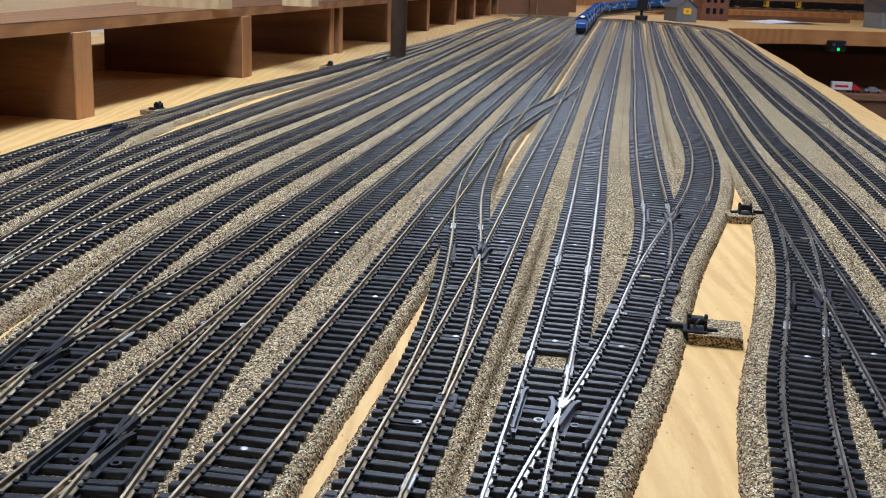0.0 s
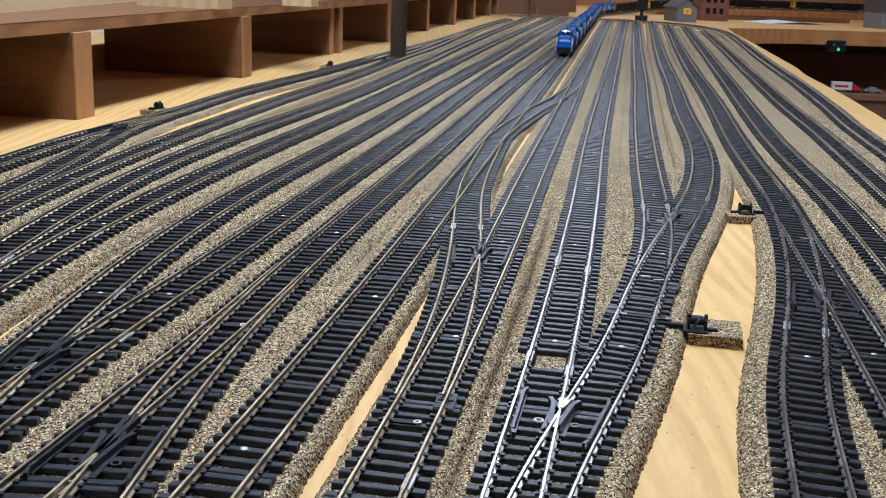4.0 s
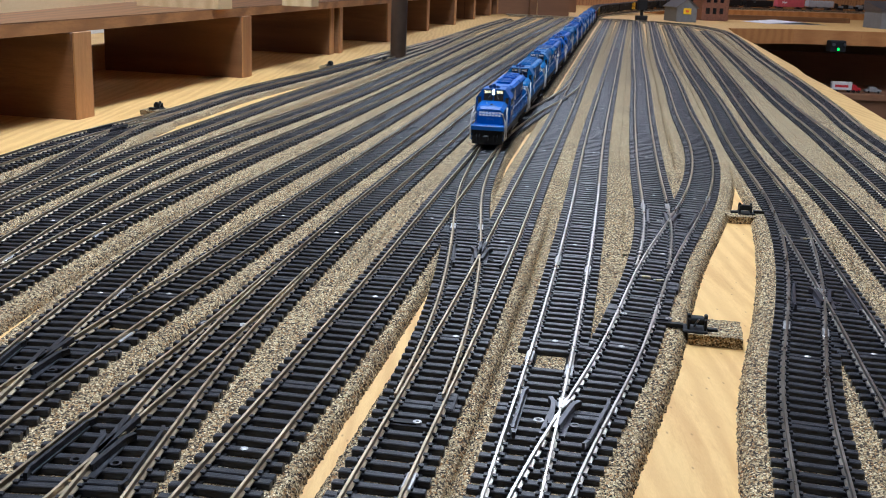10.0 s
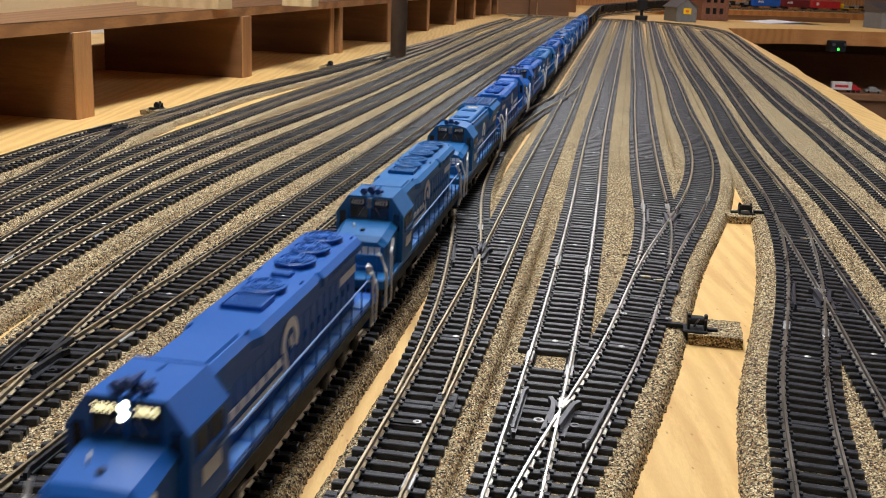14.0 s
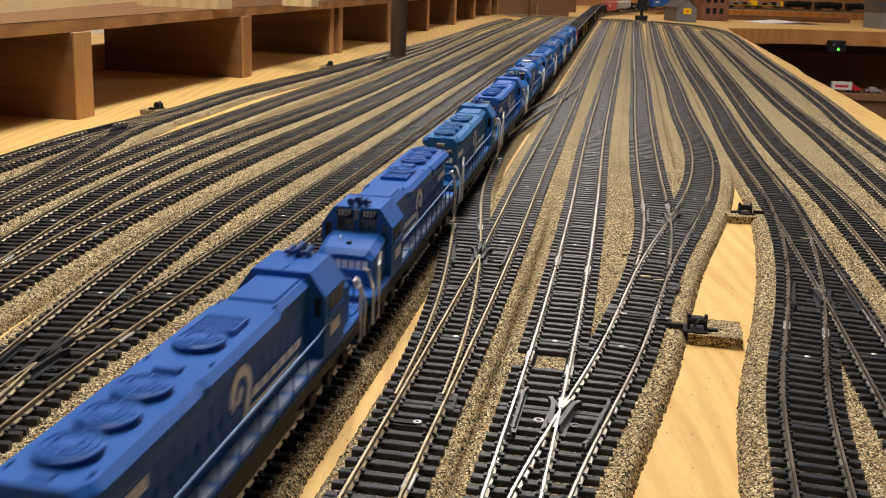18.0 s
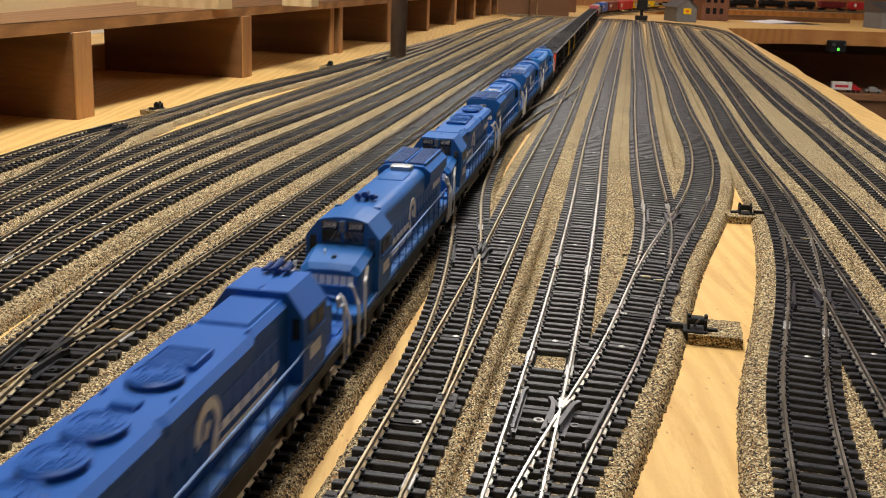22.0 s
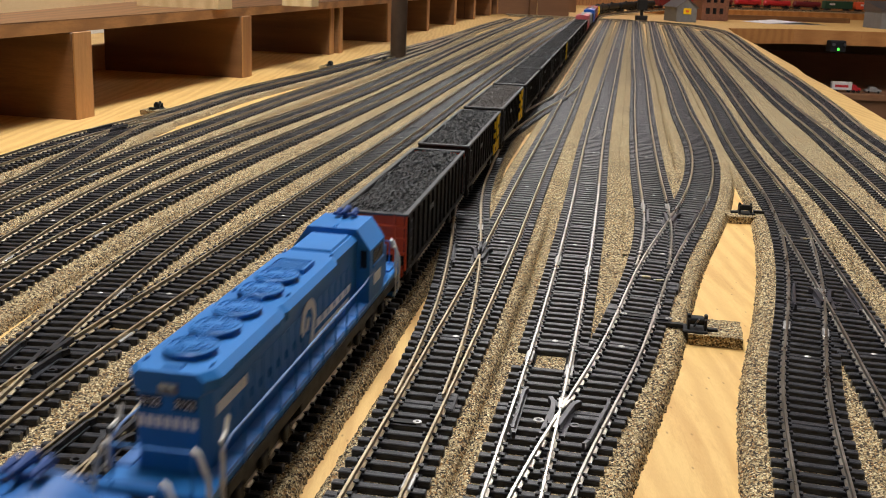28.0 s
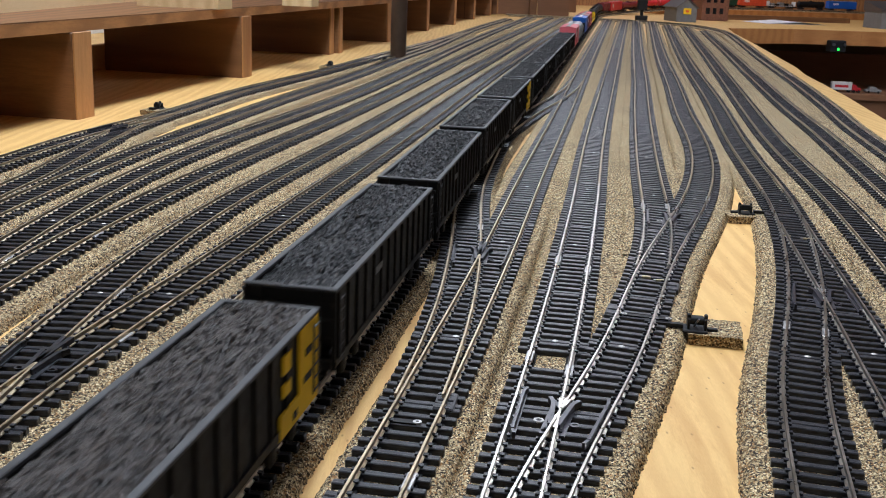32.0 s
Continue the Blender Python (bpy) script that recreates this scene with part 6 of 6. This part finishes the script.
ledge = thing("track_ledge", "raised tan board carrying the main line past the bench", "ledge")
sheet("board", [(1.17, 5.49), (1.48, 5.66), (1.83, 5.82), (2.33, 5.98), (3.2, 6.09), (10.1, 6.12), (10.1, 6.38), (3.2, 6.33), (2.26, 6.22), (1.72, 6.05), (1.34, 5.87), (1.00, 5.62)], 0.0005, 0.0336, FASCIA, ledge)
paper = thing("paper_sheet", "white paper sheet lying on the far bench", "paper", at=pose(1.52, 4.93, 0.0003, 0, 0, 20))
part("sheet", S().box(-0.16, 0.16, -0.10, 0.10, 0.0002, 0.0010).add([(-0.16, -0.10, 0.0011), (0.02, -0.10, 0.010), (0.16, -0.10, 0.0011), (-0.16, 0.10, 0.0011), (0.02, 0.10, 0.012), (0.16, 0.10, 0.0011)],
                                                                [(0, 1, 4, 3), (1, 2, 5, 4)]), PAPER, paper)
stick = thing("wood_strip", "loose pine strip lying on the far bench", "wood strip", at=pose(1.62, 5.22, 0.0003, 0, 0, 18))
part("strip", S().box(-0.34, 0.36, -0.012, 0.012, 0.0, 0.024, 0.001), PINE, stick)

# ---- under the far bench ----
panel = thing("control_panel", "black control box with a glowing green lamp on the fascia", "control box", at=pose(1.538, 4.290, -0.060, 0, 0, 8))
part("box", S().box(-0.033, 0.033, -0.030, 0.010, -0.020, 0.024, 0.003), BLACK, panel)
part("green_light", S().cyl(0.0, -0.0302, -0.010, 0.0044, -0.002, "y", 18), GREEN_LAMP, panel, "glowing green lamp")
for kx in (-0.022, 0.024):
    part("knob", S().cyl(kx, -0.0302, 0.008, 0.006, -0.006, "y", 14), FROG, panel)
cab2 = thing("storage_cabinet", "brown wooden storage cabinet under the far bench", "cabinet", at=pose(1.75, 4.42, 0))
part("top", S().box(-0.45, 1.2, -0.14, 0.9, -0.270, -0.245, 0.002), DARKPLY, cab2)
part("front", S().box(-0.44, 1.19, -0.13, -0.11, FLOOR, -0.2705), DARKPLY, cab2)
part("back", S().box(-0.44, 1.19, 0.30, 0.32, -0.2445, -0.112), DARKPLY, cab2)
part("side", S().box(-0.44, -0.42, -0.1095, 0.30, FLOOR, -0.2705), DARKPLY, cab2)
part("handle", S().box(-0.085, -0.055, -0.146, -0.1305, -0.40, -0.34, 0.004), BLACK, cab2, "black handle")
bracket = thing("shelf_bracket", "grey steel bracket under the far bench", "bracket", at=pose(1.19, 4.34, 0))
part("arm", S().box(-0.012, 0.040, -0.010, 0.010, -0.0720, -0.0570), GREYB, bracket)
part("upright", S().box(-0.012, 0.012, -0.010, 0.010, FLOOR, -0.0722), GREYB, bracket)
truck = thing("toy_truck", "toy truck with a red cab and a white box trailer", "toy truck", at=pose(1.624, 4.335, -0.2445, 0, 0, -6))
part("trailer", S().box(-0.075, 0.022, -0.016, 0.016, 0.012, 0.050, 0.001), WHITE, truck, "white box trailer")
part("stripe", S().box(-0.06, 0.005, -0.0166, -0.0158, 0.024, 0.036), CAR_PAINT["red"], truck)
part("cab", S().loft([(0.026, -0.014, 0.010), (0.026, 0.014, 0.010), (0.026, 0.014, 0.042), (0.026, -0.014, 0.042)], [(0.046, -0.014, 0.010), (0.046, 0.014, 0.010), (0.046, 0.014, 0.036), (0.046, -0.014, 0.036)])
     .box(0.046, 0.066, -0.012, 0.012, 0.010, 0.024, 0.002), CAR_PAINT["red"], truck, "red cab")
for wx in (-0.062, -0.048, 0.010, 0.034, 0.058):
    for wy in (-0.015, 0.011):
        part("wheel", S().cyl(wx, wy, 0.007, 0.007, 0.004, "y", 14), BLACK, truck)
truck.scale = (0.82, 0.82, 0.82)
car2 = thing("toy_car", "small grey toy car on the lower shelf", "toy car", at=pose(1.735, 4.345, -0.2445, 0, 0, 0))
part("body", S().box(-0.034, 0.034, -0.014, 0.014, 0.005, 0.015, 0.003).loft([(-0.02, -0.012, 0.015), (0.018, -0.012, 0.015), (0.018, 0.012, 0.015), (-0.02, 0.012, 0.015)], [(-0.012, -0.010, 0.025), (0.010, -0.010, 0.025), (0.010, 0.010, 0.025), (-0.012, 0.010, 0.025)]), GREYRIM, car2)
for wx in (-0.02, 0.02):
    for wy in (-0.0145, 0.0115):
        part("wheel", S().cyl(wx, wy, 0.005, 0.005, 0.003, "y", 12), BLACK, car2)

# ---- the train ----
MAIN = LINES["main"]
MAIN_S = lengths(MAIN)
HERE = MAIN_S[nearest((-0.068, 0.282), MAIN)[0]]      # the line's length where it leaves the view


def place(s):
    return Vector([np.interp(s, MAIN_S, MAIN[:, k]) for k in range(3)]) + Vector((0, 0, RAIL))


def travelled(t):
    ts = [0.0, 3.0, 6.0, 8.0, 9.0, 10.0, 11.0, 12.0, 13.0, 14.0, 16.0, 20.0, 26.0, 32.0]
    ds = [0.035, 0.7125, 1.355, 1.760, 1.955, 2.150, 2.343, 2.536, 2.7245, 2.905, 3.289, 4.061, 5.213, 6.365]
    return float(np.interp(t, ts, ds))


LEAD = 2.862 + HERE       # the leading cab front's place on the line at the start
TRAIN = []


def couple(car, behind, wheelbase, backwards=False):
    """Put a car into the train: its middle this far behind the leading cab front."""
    TRAIN.append((car, behind, wheelbase, backwards))


THREE, TWO = (-0.088, -0.070, -0.052), (-0.088, -0.070)
ENGINES = [("flat", 0, "2800", False, THREE, (-0.018,)), ("flat", 1, "6023", False, THREE, (-0.012, -0.029)),
           ("hump", 1, "2488", False, (), ()), ("flat", 0, "3344", True, THREE, (-0.016,)),
           ("flat", 0, "3327", False, THREE, (-0.018,)), ("flat", 1, "3075", True, THREE, (-0.018,)),
           ("flat", 0, "9660", True, THREE, (-0.020,)), ("round", 2, "2808", False, (), ()),
           ("flat", 2, "6045", False, TWO, (-0.018, -0.034)), ("arch", 2, "2452", True, (), ()),
           ("arch", 2, "1967", True, (), ()), ("flat", 3, "3122", True, THREE, (-0.014, -0.031))]
HUES = ["bright blue", "faded blue", "medium blue", "pale blue"]
for n, (style, hue, number, backwards, fans, brake) in enumerate(ENGINES):
    eng = locomotive(style, BLUES[hue], number, n == 0, n in (3, 4), n != 9, fans, brake, label=HUES[hue] + " six-axle model diesel locomotive, " + ("headlights lit" if n == 0 else "hood end leading" if backwards else "cab end leading"))
    if n == 8:      # a longer engine than the rest
        eng.scale.x = 1.05
    couple(eng, 0.2485 * n + (0.0815 if backwards else 0.0775) - (0.005 if n == 8 else 0.0), 0.136, backwards)
for n in range(12):
    if n == 0:
        lab = "black coal hopper with a red end, heaped with coal"
    elif n in (1, 2, 6):
        lab = "black coal hopper with a yellow end panel, heaped with coal"
    else:
        lab = "black ribbed coal hopper heaped with coal"
    couple(hopper(BLACK, REDOX if n == 0 else BLACK, YELLOW if n in (1, 2, 6) else None, n + 20, lab), 2.940 + 0.097 + 0.2140 * n, 0.132)
MIXED = [("box", "pink"), ("hopper", "grey"), ("flat", "black"), ("box", "blue"), ("box", "maroon"), ("box", "red"), ("flat", "yellow"), ("flat", "yellow"),
         ("tank", "black"), ("tank", "black"), ("tank", "black"), ("tank", "black"), ("tank", "black"), ("hopper", "maroon"), ("box", "red"), ("tank", "maroon"),
         ("tank", "red"), ("tank", "red"), ("tank", "maroon"), ("box", "green"), ("box", "orange"), ("flat", "white"), ("tank", "black"), ("box", "blue")]
for n, (kind, colour) in enumerate(MIXED):
    couple(freight_car(kind, colour, n), 2.949 + 0.2140 * 12 + 0.090 + 0.1980 * n, 0.124)

# ---- tracks last: many small pieces ----
for number, key in enumerate(LINES):
    build_track(key, number)


def motions():
    for car, behind, base, backwards in TRAIN:
        rows = []
        for k in range(33):
            t = 32.0 * k / 32
            s = LEAD - travelled(t) + behind
            a, b = place(s - base / 2), place(s + base / 2)
            d = (a - b).normalized()
            if backwards:
                d = -d
            side = Vector((0, 0, 1)).cross(d).normalized()
            up = d.cross(side)
            m = Matrix(((d.x, side.x, up.x, 0), (d.y, side.y, up.y, 0), (d.z, side.z, up.z, 0), (0, 0, 0, 1)))
            mid = (a + b) / 2
            rows.append((t, Matrix.Translation(mid) @ m))
        walk(car, rows)


motions()
